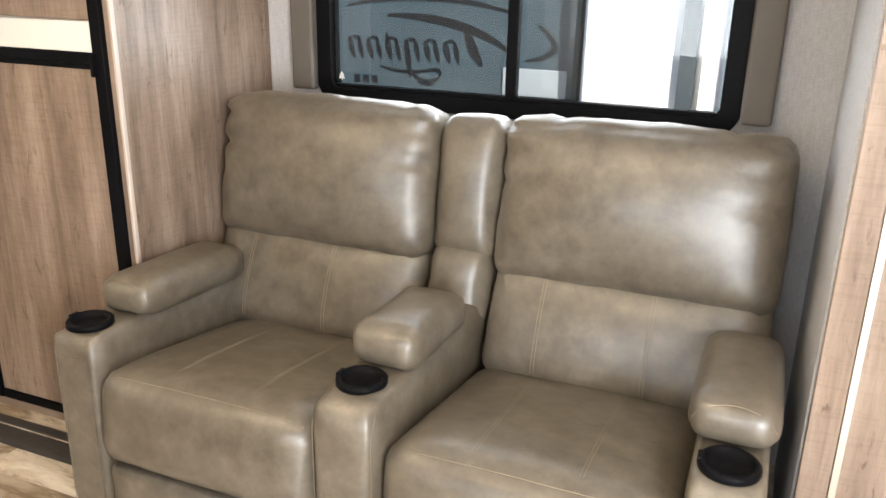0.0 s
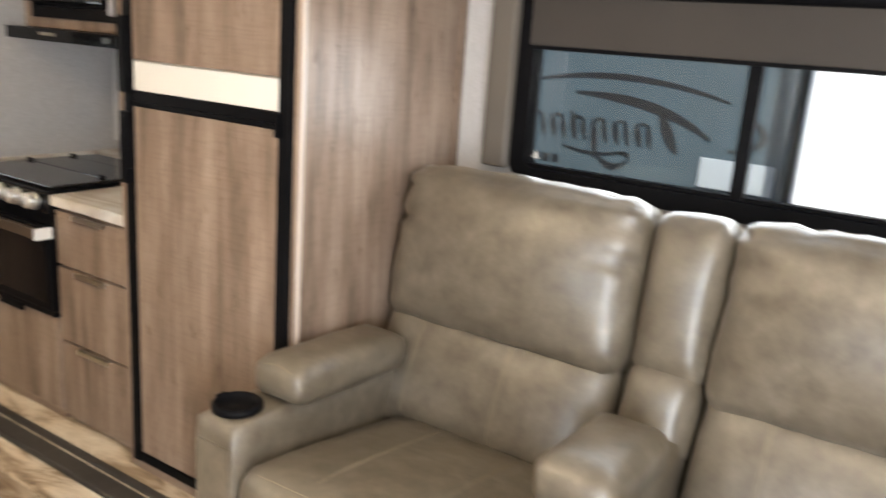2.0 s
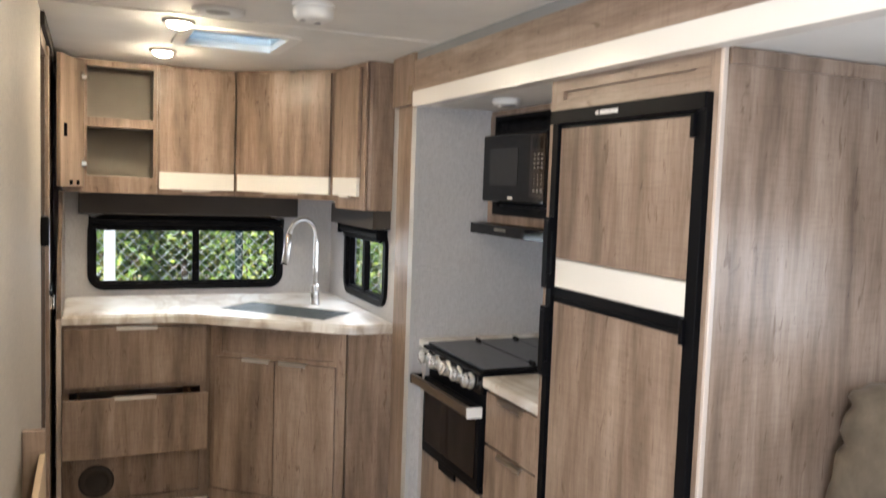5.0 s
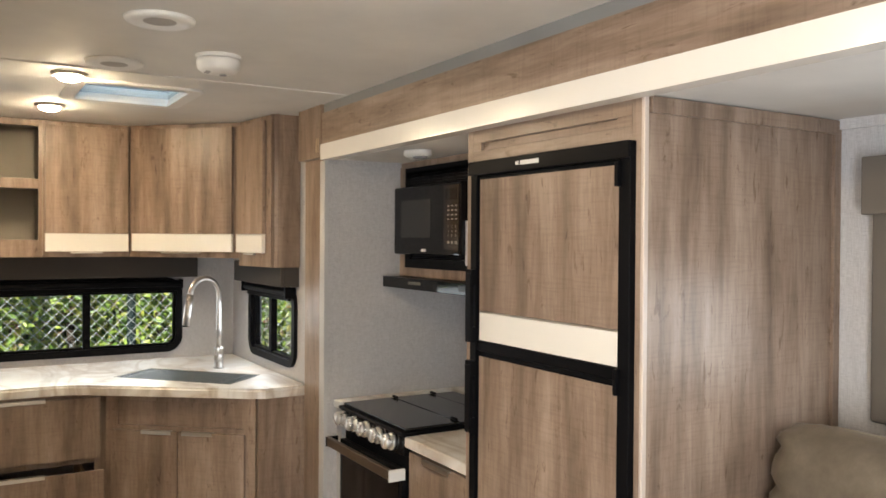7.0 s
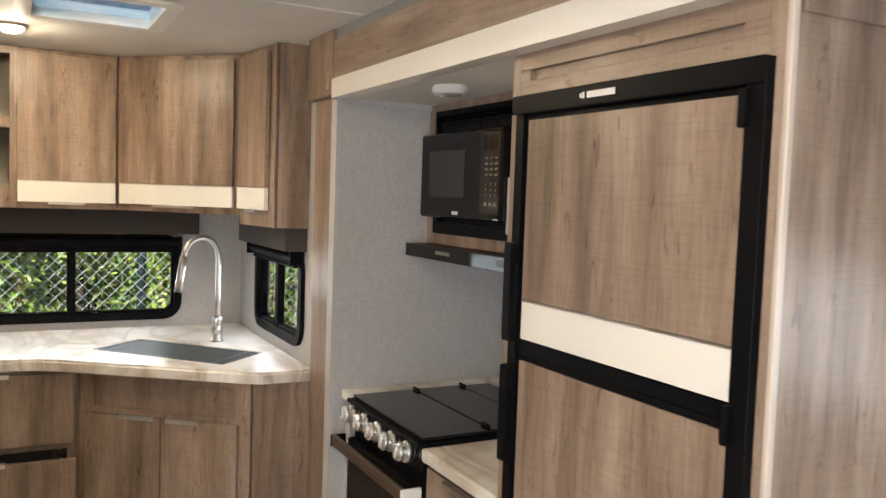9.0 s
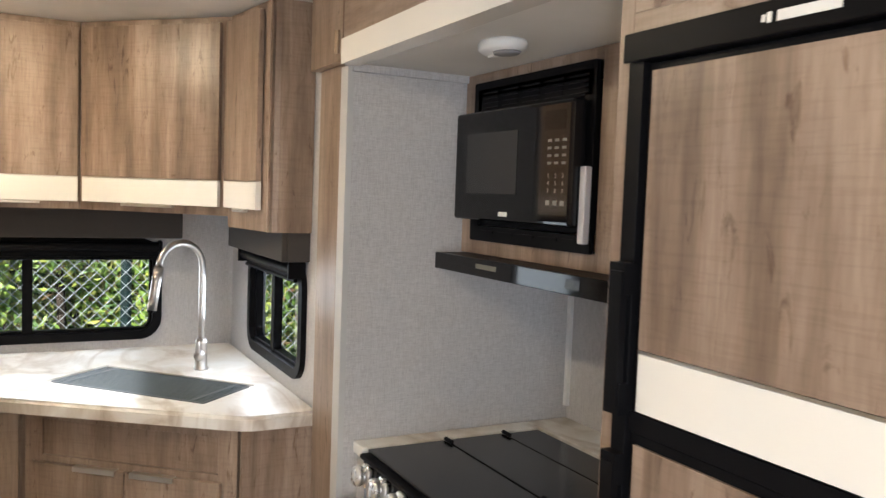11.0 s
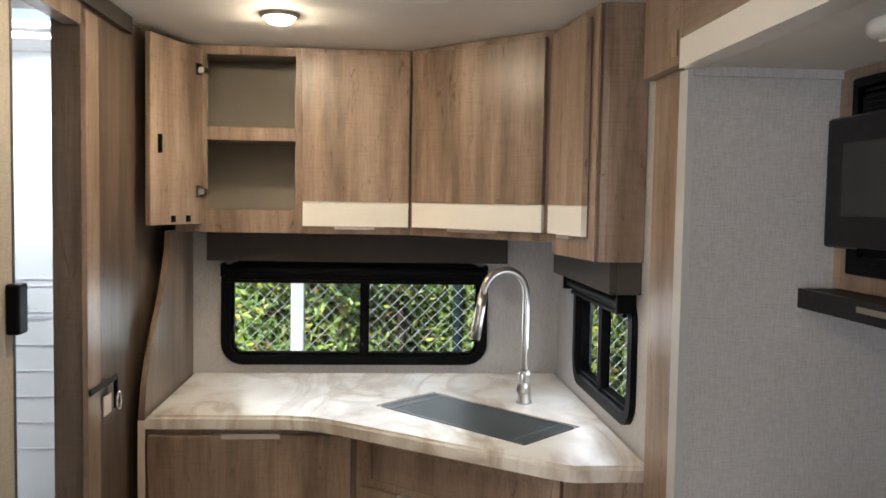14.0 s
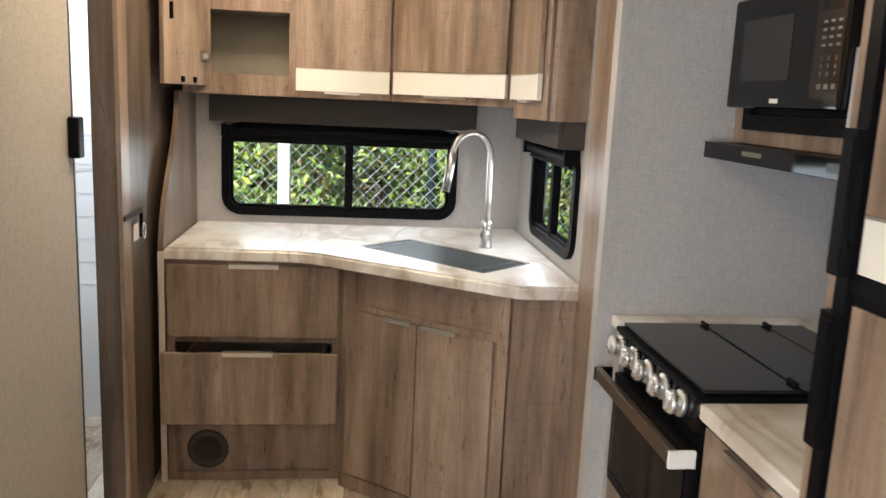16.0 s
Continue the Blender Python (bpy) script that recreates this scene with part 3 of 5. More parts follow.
sink_unit = thing("sink_unit", "taupe oak diagonal sink cabinet with two closed doors", "cabinet")
hw = dl / 2
boards("face_board", ((-hw, -hw + .06, 0, .872, -.02, 0), (hw - .06, hw, 0, .872, -.02, 0), (-hw + .06, hw - .06, .845, .872, -.02, 0), (-hw + .06, hw - .06, .705, .735, -.02, 0), (-hw + .06, hw - .06, 0, .075, -.02, 0),), WOOD, sink_unit, M_DIAG)
part("false_front", box(-hw + .055, hw - .055, .735, .845, -.018, -.008, .002, M_DIAG), WOOD, sink_unit)
for a, b, hx in ((-hw + .035, -.002, -.10), (.002, hw - .045, .09)):
    dr = part("door", box(a, b, .070, .715, .001, .019, .003, M_DIAG), WOOD, sink_unit)
    bar_handle(dr, M_DIAG @ Matrix.Translation((hx, .716, .006)), .14)
part("end_panel", boxes((-3.885, -3.868, 1.672, 1.897, 0, .872)), WOOD, sink_unit)
part("kick_board", box(-hw, hw, 0, .058, .0005, .006, .001, M_DIAG), WOOD, sink_unit)

top = thing("worktop", "cream marble-look laminate worktop with a rounded edge", "worktop")
SN = dv.normalized()
outline = [(XR + .003, .473), (-4.372, .473), (-4.360, .90), (-4.345, .975), (-4.318, 1.035), (-4.275, 1.095), (-3.905, 1.612), (-3.868, 1.668), (-3.856, 1.70), (-3.855, 1.897), (XR + .003, 1.897)]
tb = bmesh.new()
# sink cut-out, square to the diagonal
SC = Vector((-4.365, 1.492))
SU, SV = Vector((0.735, 0.678)).normalized(), Vector((-0.678, 0.735)).normalized()
sink_c = [SC + SU * a * .300 + SV * b * .130 for a, b in ((-1, -1), (1, -1), (1, 1), (-1, 1))]
z0t, z1t = .873, .915
vo = [tb.verts.new((x, y, z1t)) for x, y in outline]
vi = [tb.verts.new((p.x, p.y, z1t)) for p in sink_c]
eo = [tb.edges.new((vo[i], vo[(i + 1) % len(vo)])) for i in range(len(vo))]
ei = [tb.edges.new((vi[i], vi[(i + 1) % 4])) for i in range(4)]
bmesh.ops.triangle_fill(tb, use_beauty=True, use_dissolve=False, edges=eo + ei)
drop = [f for f in tb.faces if all(v in vi for v in f.verts)]
bmesh.ops.delete(tb, geom=drop, context='FACES')
ext = bmesh.ops.extrude_face_region(tb, geom=tb.faces[:])
for g in ext["geom"]:
    if isinstance(g, bmesh.types.BMVert):
        g.co.z = z0t
bmesh.ops.recalc_face_normals(tb, faces=tb.faces)
rim = [e for e in tb.edges if abs(e.verts[0].co.z - z1t) < 1e-5 and abs(e.verts[1].co.z - z1t) < 1e-5 and e.calc_face_angle(0) > 1.0]
bmesh.ops.bevel(tb, geom=rim, offset=.010, segments=3, affect='EDGES')
part("slab", tb, MARBLE, top)

sink = thing("sink", "dark stainless sink covered by a roll-up drying rack", "sink")
MSK = plane_to((SC.x, SC.y, .912), (SU.x, SU.y, 0), (SV.x, SV.y, 0))
SINKM = plain("dark_grey_steel", (.11, .12, .125), 0.35, 0.9)
part("basin", boxes((-.298, .298, -.128, .128, -.17, -.165), (-.298, -.294, -.128, .128, -.165, -.012), (.294, .298, -.128, .128, -.165, -.012), (-.294, .294, -.128, -.124, -.165, -.012), (-.294, .294, .124, .128, -.165, -.012)), SINKM, sink).matrix_basis = MSK
part("rim", ring_frame(.596, .256, .012, .006, .008, MSK @ pose(0, 0, -.006)), SINKM, sink)
rack = thing("drying_rack", "dark grey roll-up rod drying rack on the sink", "dish rack")
SILICONE = plain("dark_blue_grey_silicone", (.055, .068, .072), 0.42)
rod = None
for i in range(19):
    if rod is None:
        ro = part("rod", box(-.292, .292, -.0045, .0045, 0, .007, .002), SILICONE, rack)
        rod = ro.data
    else:
        ro = new("rod", rod)
        ro.parent = rack
    ro.matrix_basis = MSK @ Matrix.Translation((0, -.1152 + i * .0128, -.006))
for sx in (-.25, .25):
    part("strap", box(sx - .006, sx + .006, -.122, .122, -.007, .0025, .001, MSK), SILICONE, rack)

faucet = thing("faucet", "tall brushed nickel gooseneck pull-down faucet", "faucet")
FB = Vector((-4.530, 1.683, .915))
fd = Vector((0.35, -0.94, 0)).normalized()
part("base", lathe([(.026, 0), (.027, .004), (.022, .010), (.0205, .09), (.022, .092), (.022, .100), (.015, .112)], Matrix.Translation(FB), 28), STEEL, faucet, smooth=True)
neck = [FB + Vector((0, 0, z)) for z in (.105, .2, .3, .37)]
for k in range(1, 14):
    a = math.pi * k / 14 * 1.06
    neck.append(FB + Vector((0, 0, .37)) + fd * (.083 - .083 * math.cos(a)) + Vector((0, 0, .083 * math.sin(a))))
part("neck", tube(neck, .0118, 16), STEEL, faucet, smooth=True)
tip = neck[-1]
dn = (neck[-1] - neck[-2]).normalized()
part("spray_head", tube([tip, tip + dn * .05, tip + dn * .09, tip + dn * .15], .0165, 16), STEEL, faucet, smooth=True)
part("spray_tip", tube([tip + dn * .15, tip + dn * .156], .0145, 16), BLACK, faucet)
side = Vector((0.94, -0.35, 0)).normalized()
part("lever_hub", tube([FB + Vector((0, 0, .055)) - side * 0, FB + Vector((0, 0, .055)) + side * .045], .0185, 18), STEEL, faucet, smooth=True)
part("lever", tube([FB + Vector((0, 0, .058)) + side * .036, FB + Vector((0, 0, .075)) + side * .05, FB + Vector((0, 0, .11)) + side * .062], .005, 10), STEEL, faucet, smooth=True)

# curved end panel beside the worktop
prof = [(-5.017, .875), (-4.372, .875), (-4.372, .93), (-4.39, 1.0), (-4.43, 1.08), (-4.50, 1.17), (-4.58, 1.26), (-4.64, 1.35), (-4.67, 1.42), (-4.68, 1.475), (-5.017, 1.475)]
sw = bmesh.new()
fa = sw.faces.new([sw.verts.new((x, .453, z)) for x, z in prof])
ex = bmesh.ops.extrude_face_region(sw, geom=[fa])
for g in ex["geom"]:
    if isinstance(g, bmesh.types.BMVert):
        g.co.y = .472
es = tagged(mesh_object("end_panel", sw, WOOD_MID), "curved smoky oak laminate end panel at the worktop", "panel")
structure("end_panel_edge", box(-4.374, -4.366, .451, .473, 0, .90, .002), TRIM_PALE, "pale edge strip at the worktop end", "trim")

# ---- wall cabinets ----
ZB, ZT = 1.470, H - .001
XU = -4.755


def flap_door(parent, m, w, z0, z1, strip=.088):
    """A slab door with a gloss white lower band and thin metal inlay. m: local x along it, y up, z out; x from 0 to w."""
    d = part("door", box(0, w, z0 + strip, z1, .001, .019, .002, m), WOOD, parent)
    part("white_band", box(0, w, z0, z0 + strip - .003, .001, .019, .002, m), WHITE, d, "gloss white lower band")
    part("inlay", box(0, w, z0 + strip - .003, z0 + strip, .001, .0205, 0, m), NICKEL, d, "thin metal inlay")
    part("pull", box(w * .30, w * .68, z0 - .010, z0 - .001, .006, .021, .002, m), NICKEL, d, "satin edge pull under the band")
    return d


cab1 = thing("wall_cabinet", "open oak wall cabinet with an empty middle shelf", "cabinet", "wall cabinets above the sink")
y0, y1 = .470, .905
part("back_board", boxes((XR + .002, XR + .010, y0, y1, ZB, ZT)), WOOD_IN, cab1)
boards("carcass_board", ((XR + .01, XU - .02, y0, y0 + .016, ZB, ZT), (XR + .01, XU - .02, y1 - .016, y1, ZB, ZT), (XR + .01, XU - .02, y0 + .016, y1 - .016, ZB, ZB + .016), (XR + .01, XU - .02, y0 + .016, y1 - .016, ZT - .016, ZT),), WOOD_IN, cab1)
part("shelf", box(XR + .01, XU - .02, y0 + .016, y1 - .016, 1.800, 1.822, .002), WOOD_IN, cab1)
boards("face_board", ((XU - .02, XU, y0, .578, ZB, ZT), (XU - .02, XU, .886, y1, ZB, ZT), (XU - .02, XU, .578, .886, ZB, 1.552), (XU - .02, XU, .578, .886, 2.092, ZT), (XU - .02, XU, .578, .886, 1.795, 1.842),), WOOD, cab1)
HD = plane_to((XU + .004, .548, 0), Vector((.30, -.098, 0)).normalized(), (0, 0, 1))
od = part("door", box(.0, .31, 1.500, ZT - .02, -.019, 0, .002, HD), WOOD, cab1, "swung-open oak laminate door")
for hz in (1.612, 2.03):
    hg = part("hinge", boxes((.015, .055, hz - .020, hz + .020, -.026, -.019), (-.02, .022, hz - .010, hz + .010, -.037, -.021)), CHROME, od, "chrome concealed hinge")
    hg.matrix_basis = HD
for hx in (.10, .19):
    part("catch", box(hx - .008, hx + .008, 1.508, 1.530, -.029, -.019, .002, HD), BLACK, od)
part("hook", box(.265, .272, 1.73, 1.79, -.033, -.019, .002, HD), BLACK, od, "small black latch hook")

cab2 = thing("wall_cabinet", "oak wall cabinet with a white-banded closed door", "cabinet", "wall cabinets above the sink")
part("body", boxes((XR + .003, XU, .906, 1.296, ZB, ZT)), WOOD, cab2)
flap_door(cab2, plane_to((XU, .914, 0), (0, 1, 0), (0, 0, 1)), .374, 1.497, ZT - .022)

UA, UB = Vector((-4.745, 1.300)), Vector((-4.325, 1.722))
ud = UB - UA
M_UD = plane_to((UA.x, UA.y, 0), (ud.x, ud.y, 0), (0, 0, 1))
cab3 = thing("wall_cabinet", "diagonal oak corner wall cabinet with a white-banded door", "cabinet", "wall cabinets above the sink")
part("body", prism([(XR + .003, 1.297), (-4.748, 1.297), (UB.x, UB.y), (UB.x, 1.898), (XR + .003, 1.898)], ZB, ZT), WOOD, cab3)
flap_door(cab3, M_UD @ Matrix.Translation((.020, 0, .002)), ud.length - .048, 1.499, ZT - .022)

cab4 = thing("wall_cabinet", "narrow oak wall cabinet ending beside the post", "cabinet", "wall cabinets above the sink")
UC = Vector((-3.972, 1.772))
part("body", prism([(-4.3245, 1.723), (UC.x - .02, UC.y - .001), (UC.x - .004, UC.y + .004), (UC.x, UC.y + .02), (UC.x, 1.898), (-4.3245, 1.898)], ZB - .035, ZT), WOOD, cab4)
flap_door(cab4, plane_to((-4.318, 1.7225, 0), (UC.x + 4.3245, .049, 0), (0, 0, 1)), .275, 1.499, ZT - .022)
part("edge_trim", box(UC.x - .020, UC.x - .006, UC.y - .010, UC.y - .004, ZB - .035, ZT, .002), WOOD, cab4)

# ---- ceiling fittings ----
for lx, ly in ((-3.50, .885), (-4.26, .89), (-1.75, .885), (-0.55, .885), (1.0, .885)):
    pl = thing("ceiling_light", "round recessed warm ceiling light with a satin ring", "ceiling light", "round ceiling lights")
    part("trim_ring", lathe([(.052, .0), (.060, .0), (.056, -.010), (.044, -.012), (.042, -.004)], Matrix.Translation((lx, ly, H))), NICKEL, pl, smooth=True)
    part("diffuser", lathe([(.043, -.004), (.041, -.014), (.033, -.022), (.020, -.027), (.002, -.029)], Matrix.Translation((lx, ly, H))), LED, pl, "lit warm domed diffuser", smooth=True)

alarm = thing("smoke_alarm", "round white smoke alarm on the ceiling", "smoke alarm")
MA = Matrix.Translation((-2.965, 1.245, H)) @ pose(0, 0, 0, 180, 0, 0)
part("base_plate", lathe([(.01, 0), (.068, 0), (.068, .010), (.01, .010)], MA), WHITE_PLASTIC, alarm, smooth=False)
part("cover", lathe([(.01, .010), (.062, .010), (.066, .020), (.063, .040), (.052, .050), (.01, .052)], MA), WHITE_PLASTIC, alarm, smooth=True)
part("grille", boxes((-.020, .018, .028, .032, .051, .054), (-.020, .018, .036, .040, .050, .053)), LABEL_INK, alarm).matrix_basis = MA
part("test_button", cyl(.010, .004, MA @ pose(-.02, -.02, .051)), LABEL_INK, alarm)

for vx, vy in ((-3.225, .985), (-2.62, 1.0)):
    sp = thing("ceiling_speaker", "round off-white ceiling speaker with a mesh grille", "speaker", "round ceiling speakers")
    MS = Matrix.Translation((vx, vy, H)) @ pose(0, 0, 0, 180, 0, 0)
    part("bezel", lathe([(.060, 0), (.088, 0), (.086, .008), (.070, .014), (.060, .008)], MS), WHITE_PLASTIC, sp, smooth=True)
    part("grille", lathe([(.002, .002), (.0605, .002), (.0605, .007), (.002, .010)], MS), plain("grey_speaker_mesh", (.42, .41, .40), .7, grain=500, relief=.5), sp)

puck = thing("slide_light", "oval white plastic light under the slide-out ceiling", "light fitting")
MP = Matrix.Translation((-3.12, 2.035, SH)) @ pose(0, 0, 0, 180, 0, 0)
part("housing", lathe([(.01, 0), (.054, 0), (.058, .006), (.056, .018), (.048, .025), (.01, .026)], MP @ Matrix.Diagonal((1.12, .86, 1, 1))), WHITE_PLASTIC, puck, smooth=True)
part("lens", lathe([(.002, .025), (.036, .025), (.031, .030), (.002, .031)], MP @ pose(.018, 0, 0) @ Matrix.Diagonal((1.0, .8, 1, 1))), LABEL_INK, puck, smooth=True)
part("switch", box(-.052, -.026, -.007, .007, .021, .029, .003, MP), WHITE_PLASTIC, puck)

# ---- refrigerator and its cabinet ----
FY = 1.895                      # face of the refrigerator cabinet
CX0, CX1 = -2.555, -1.812
fc = thing("refrigerator_cabinet", "tall taupe oak cabinet built round the refrigerator", "cabinet")
part("side_panel", box(CX1 - .018, CX1, FY + .012, SYB - .002, .023, SH - .003), WOOD, fc)
part("side_panel", box(CX0, CX0 + .018, FY + .012, SYB - .002, .023, SH - .003), WOOD, fc)
part("face_stile", box(CX1 - .040, CX1 - .008, FY, FY + .020, .023, SH - .003, .002), WOOD, fc)
part("face_stile", box(CX0, CX0 + .030, FY, FY + .020, .023, SH - .003, .002), WOOD, fc)
part("corner_trim", box(CX1 - .009, CX1 + .003, FY - .003, FY + .012, .023, SH - .003, .004, None, 3), TRIM_PALE, fc, "pale rounded corner trim")
boards("top_rail", ((CX0 + .03, CX1 - .04, FY, FY + .020, 1.799, 1.832), (CX0 + .03, CX1 - .04, FY, FY + .020, 1.856, SH - .003), (CX0 + .03, CX0 + .07, FY, FY + .020, 1.832, 1.856), (CX1 - .09, CX1 - .04, FY, FY + .020, 1.832, 1.856),), WOOD_H, fc)
part("vent_slot_back", boxes((CX0 + .06, CX1 - .08, FY + .012, FY + .020, 1.828, 1.860)), WOOD_H, fc)
part("bottom_rail", boxes((CX0 + .03, CX1 - .04, FY, FY + .020, .023, .062)), WOOD_H, fc)
boards("trim_strip", ((CX1, CX1 + .010, FY + .015, SYB - .002, SH - .040, SH - .003), (CX1, CX1 + .010, SYB - .03, SYB - .002, .023, SH - .04),), WOOD, fc)

fr = thing("refrigerator", "two-door refrigerator with oak panels in a black frame", "refrigerator")
part("body", box(CX0 + .032, CX1 - .042, FY + .022, 2.55, .062, 1.796), BLACK, fr)
boards("frame_bar", ((-2.512, -2.482, FY - .016, FY + .022, .062, 1.797), (-1.876, -1.838, FY - .018, FY + .022, .062, 1.797), (-2.482, -1.876, FY - .020, FY + .022, 1.757, 1.797), (-2.482, -1.876, FY - .012, FY + .022, .062, .092),), BLACK, fr)
part("header", box(-2.514, -1.836, FY - .026, FY - .020, 1.757, 1.797, .002), BLACK, fr)
MD = plane_to((-2.22, FY - .0268, 1.777), (1, 0, 0), (0, 0, 1))
part("maker_mark", boxes((-.052, -.046, -.004, .004, 0, .001), (-.044, -.038, -.006, .006, 0, .001), (-.030, .052, -.006, .006, 0, .001)), WHITE_PLASTIC, fr, "small white maker's mark").matrix_basis = MD
up = part("upper_door", box(-2.480, -1.878, FY - .006, FY + .020, 1.268, 1.755), BLACK, fr)
part("oak_panel", box(-2.468, -1.880, FY - .012, FY - .006, 1.357, 1.744, .001), WOOD, up)
part("white_band", box(-2.466, -1.878, FY - .013, FY - .006, 1.270, 1.352, .001), WHITE, up, "gloss white lower band")
part("inlay", boxes((-2.466, -1.878, FY - .014, FY - .006, 1.3525, 1.3565)), NICKEL, up)
lo = part("lower_door", box(-2.480, -1.878, FY - .006, FY + .020, .094, 1.236), BLACK, fr)
part("oak_panel", box(-2.468, -1.880, FY - .012, FY - .006, .100, 1.222, .001), WOOD, lo)
part("gap_rail", boxes((-2.482, -1.876, FY - .010, FY + .02, 1.238, 1.266)), BLACK, fr)
for za, zb in ((1.262, 1.478), (.992, 1.206)):
    hn = part("handle", boxes((-2.508, -2.482, FY - .036, FY - .024, za + .012, zb - .012), (-2.512, -2.480, FY - .033, FY - .017, za, za + .045), (-2.512, -2.480, FY - .033, FY - .017, zb - .045, zb)), BLACK, fr, "black moulded grip handle")
for za, zb in ((1.692, 1.752), (1.205, 1.268)):
    part("hinge", box(-1.880, -1.866, FY - .030, FY - .006, za, zb, .004), BLACK, fr)

# ---- cooker ----
ck = thing("cooker", "black three-burner gas range with folded glass cover", "cooker")
KX0, KX1, KY = -3.545, -2.992, 1.925
part("body", box(KX0, KX1, KY + .012, 2.46, .42, .868, .003), BLACK, ck)
part("cooktop", box(KX0 - .002, KX1 + .002, KY - .02, 2.47, .868, .880, .004), BLACK, ck)
cov = part("glass_cover", box(KX0 + .006, KX1 - .006, KY + .0, 2.150, .883, .892, .003), BLACK_ENAMEL, ck, "folded black glass cover")
part("glass_cover", box(KX0 + .006, KX1 - .006, 2.156, 2.335, .883, .892, .003), BLACK_ENAMEL, ck, "folded black glass cover")
part("glass_cover", box(KX0 + .006, KX1 - .006, 2.341, 2.46, .883, .890, .003), BLACK_ENAMEL, ck)
for xx in (KX0 + .03, KX1 - .05):
    for yy in (2.153, 2.338):
        part("cover_hinge", tube([(xx - .018, yy, .897), (xx + .018, yy, .897)], .006, 10), BLACK, ck)
part("control_panel", prism([(KY - .016, .800), (KY + .012, .795), (KY + .012, .868), (KY - .006, .868)], KX0, KX1, 0, Matrix(((0, 0, 1, 0), (1, 0, 0, 0), (0, 1, 0, 0), (0, 0, 0, 1)))), BLACK_GLOSS, ck)
KNOB = plain("satin_silver_knob", (.74, .73, .72), .28, .85)
for i in range(5):
    kx = KX0 + .038 + i * .1075
    MK = plane_to((kx, KY - .012, .832), (1, 0, 0), (0, .12, 1))
    kb = part("knob", lathe([(.012, 0), (.031, 0), (.032, .009), (.028, .012), (.018, .014), (.018, .018), (.027, .020), (.028, .030), (.024, .037), (.002, .038)], MK, 26), KNOB, ck, "polished metal control knob", smooth=True)
    part("grip", box(-.0045, .0045, -.018, .020, .035, .044, .002, MK), KNOB, kb)
ov = part("oven_door", box(KX0 + .004, KX1 - .004, KY - .014, KY + .010, .440, .745, .004), BLACK, ck)
part("oven_glass", box(KX0 + .03, KX1 - .03, KY - .017, KY - .014, .470, .725, .002), BLACK_GLOSS, ov)
oh = part("oven_handle", box(KX0 - .02, KX1 + .002, KY - .066, KY - .048, .715, .752, .004), plain("bronze_oven_bar", (.16, .125, .095), .3, 0.7), ov, "flat bronze bar handle")
part("handle_end", box(KX1 - .006, KX1 + .004, KY - .070, KY - .006, .712, .754, .003), WHITE_PLASTIC, oh)
part("handle_end", box(KX0 - .022, KX0 - .012, KY - .068, KY - .014, .712, .752, .003), BLACK, oh)
part("lower_lip", boxes((KX0, KX1, KY - .010, KY + .012, .42, .438)), BLACK, ck)
part("foot_latch", box(-3.36, -3.20, KY - .014, KY - .004, .395, .425, .004), BLACK, ck)

pan = thing("cooker_base_unit", "taupe oak panel door under the cooker", "cabinet")
part("body", box(KX0 - .02, KX1, KY + .03, 2.46, .024, .415), WOOD, pan)
part("door", box(KX0 - .03, KX1 - .006, KY + .002, KY + .022, .06, .412, .002), WOOD, pan)
part("kick_board", boxes((SX0 + .001, KX1, KY + .010, KY + .028, .023, .058)), WOOD_H, pan)
part("filler", boxes((SX0 + .001, KX0 - .022, KY + .004, 2.46, .058, .860)), WALL, pan)

du = thing("narrow_drawer_unit", "taupe oak unit of three narrow drawers", "cabinet")
DX0, DX1 = -2.985, -2.562
part("body", box(DX0, DX1, KY + .024, 2.46, .024, .828), WOOD, du)
for za, zb in ((.625, .815), (.345, .615), (.055, .335)):
    df = part("drawer_front", box(DX0 + .006, DX1 - .003, KY + .003, KY + .022, za, zb, .003), WOOD, du)
    bar_handle(df, plane_to((-2.78, KY + .008, zb - .003), (1, 0, 0), (0, 0, 1)), .17)

wt2 = thing("small_worktop", "cream marble-look worktop piece beside the cooker", "worktop")
part("slab", box(KX1 + .004, DX1 + .004, KY - .012, SYB - .002, .830, .868, .008, None, 3), MARBLE, wt2)
part("rear_slab", box(SX0 + .001, KX1 + .003, 2.472, SYB - .002, .845, .893, .006), MARBLE, wt2)
part("side_slab", box(SX0 + .001, KX0 - .005, KY - .012, 2.471, .862, .893, .006), MARBLE, wt2)

# ---- microwave cabinet, microwave and hood ----
MY = 2.225
mc = thing("microwave_cabinet", "oak surround round the built-in microwave", "cabinet")
boards("surround_board", ((SX0 + .001, -3.555, MY, MY + .018, 1.408, SH - .002), (-3.012, CX0 - .001, MY, MY + .018, 1.408, SH - .002), (-3.555, -3.012, MY, MY + .018, 1.408, 1.448), (-3.555, -3.012, MY, MY + .018, 1.868, SH - .002),), WOOD, mc)
boards("carcass_board", ((SX0 + .001, CX0 - .001, MY + .018, SYB - .002, 1.408, 1.42), (SX0 + .001, CX0 - .001, SYB - .06, SYB - .04, 1.42, SH - .003),), WOOD, mc)

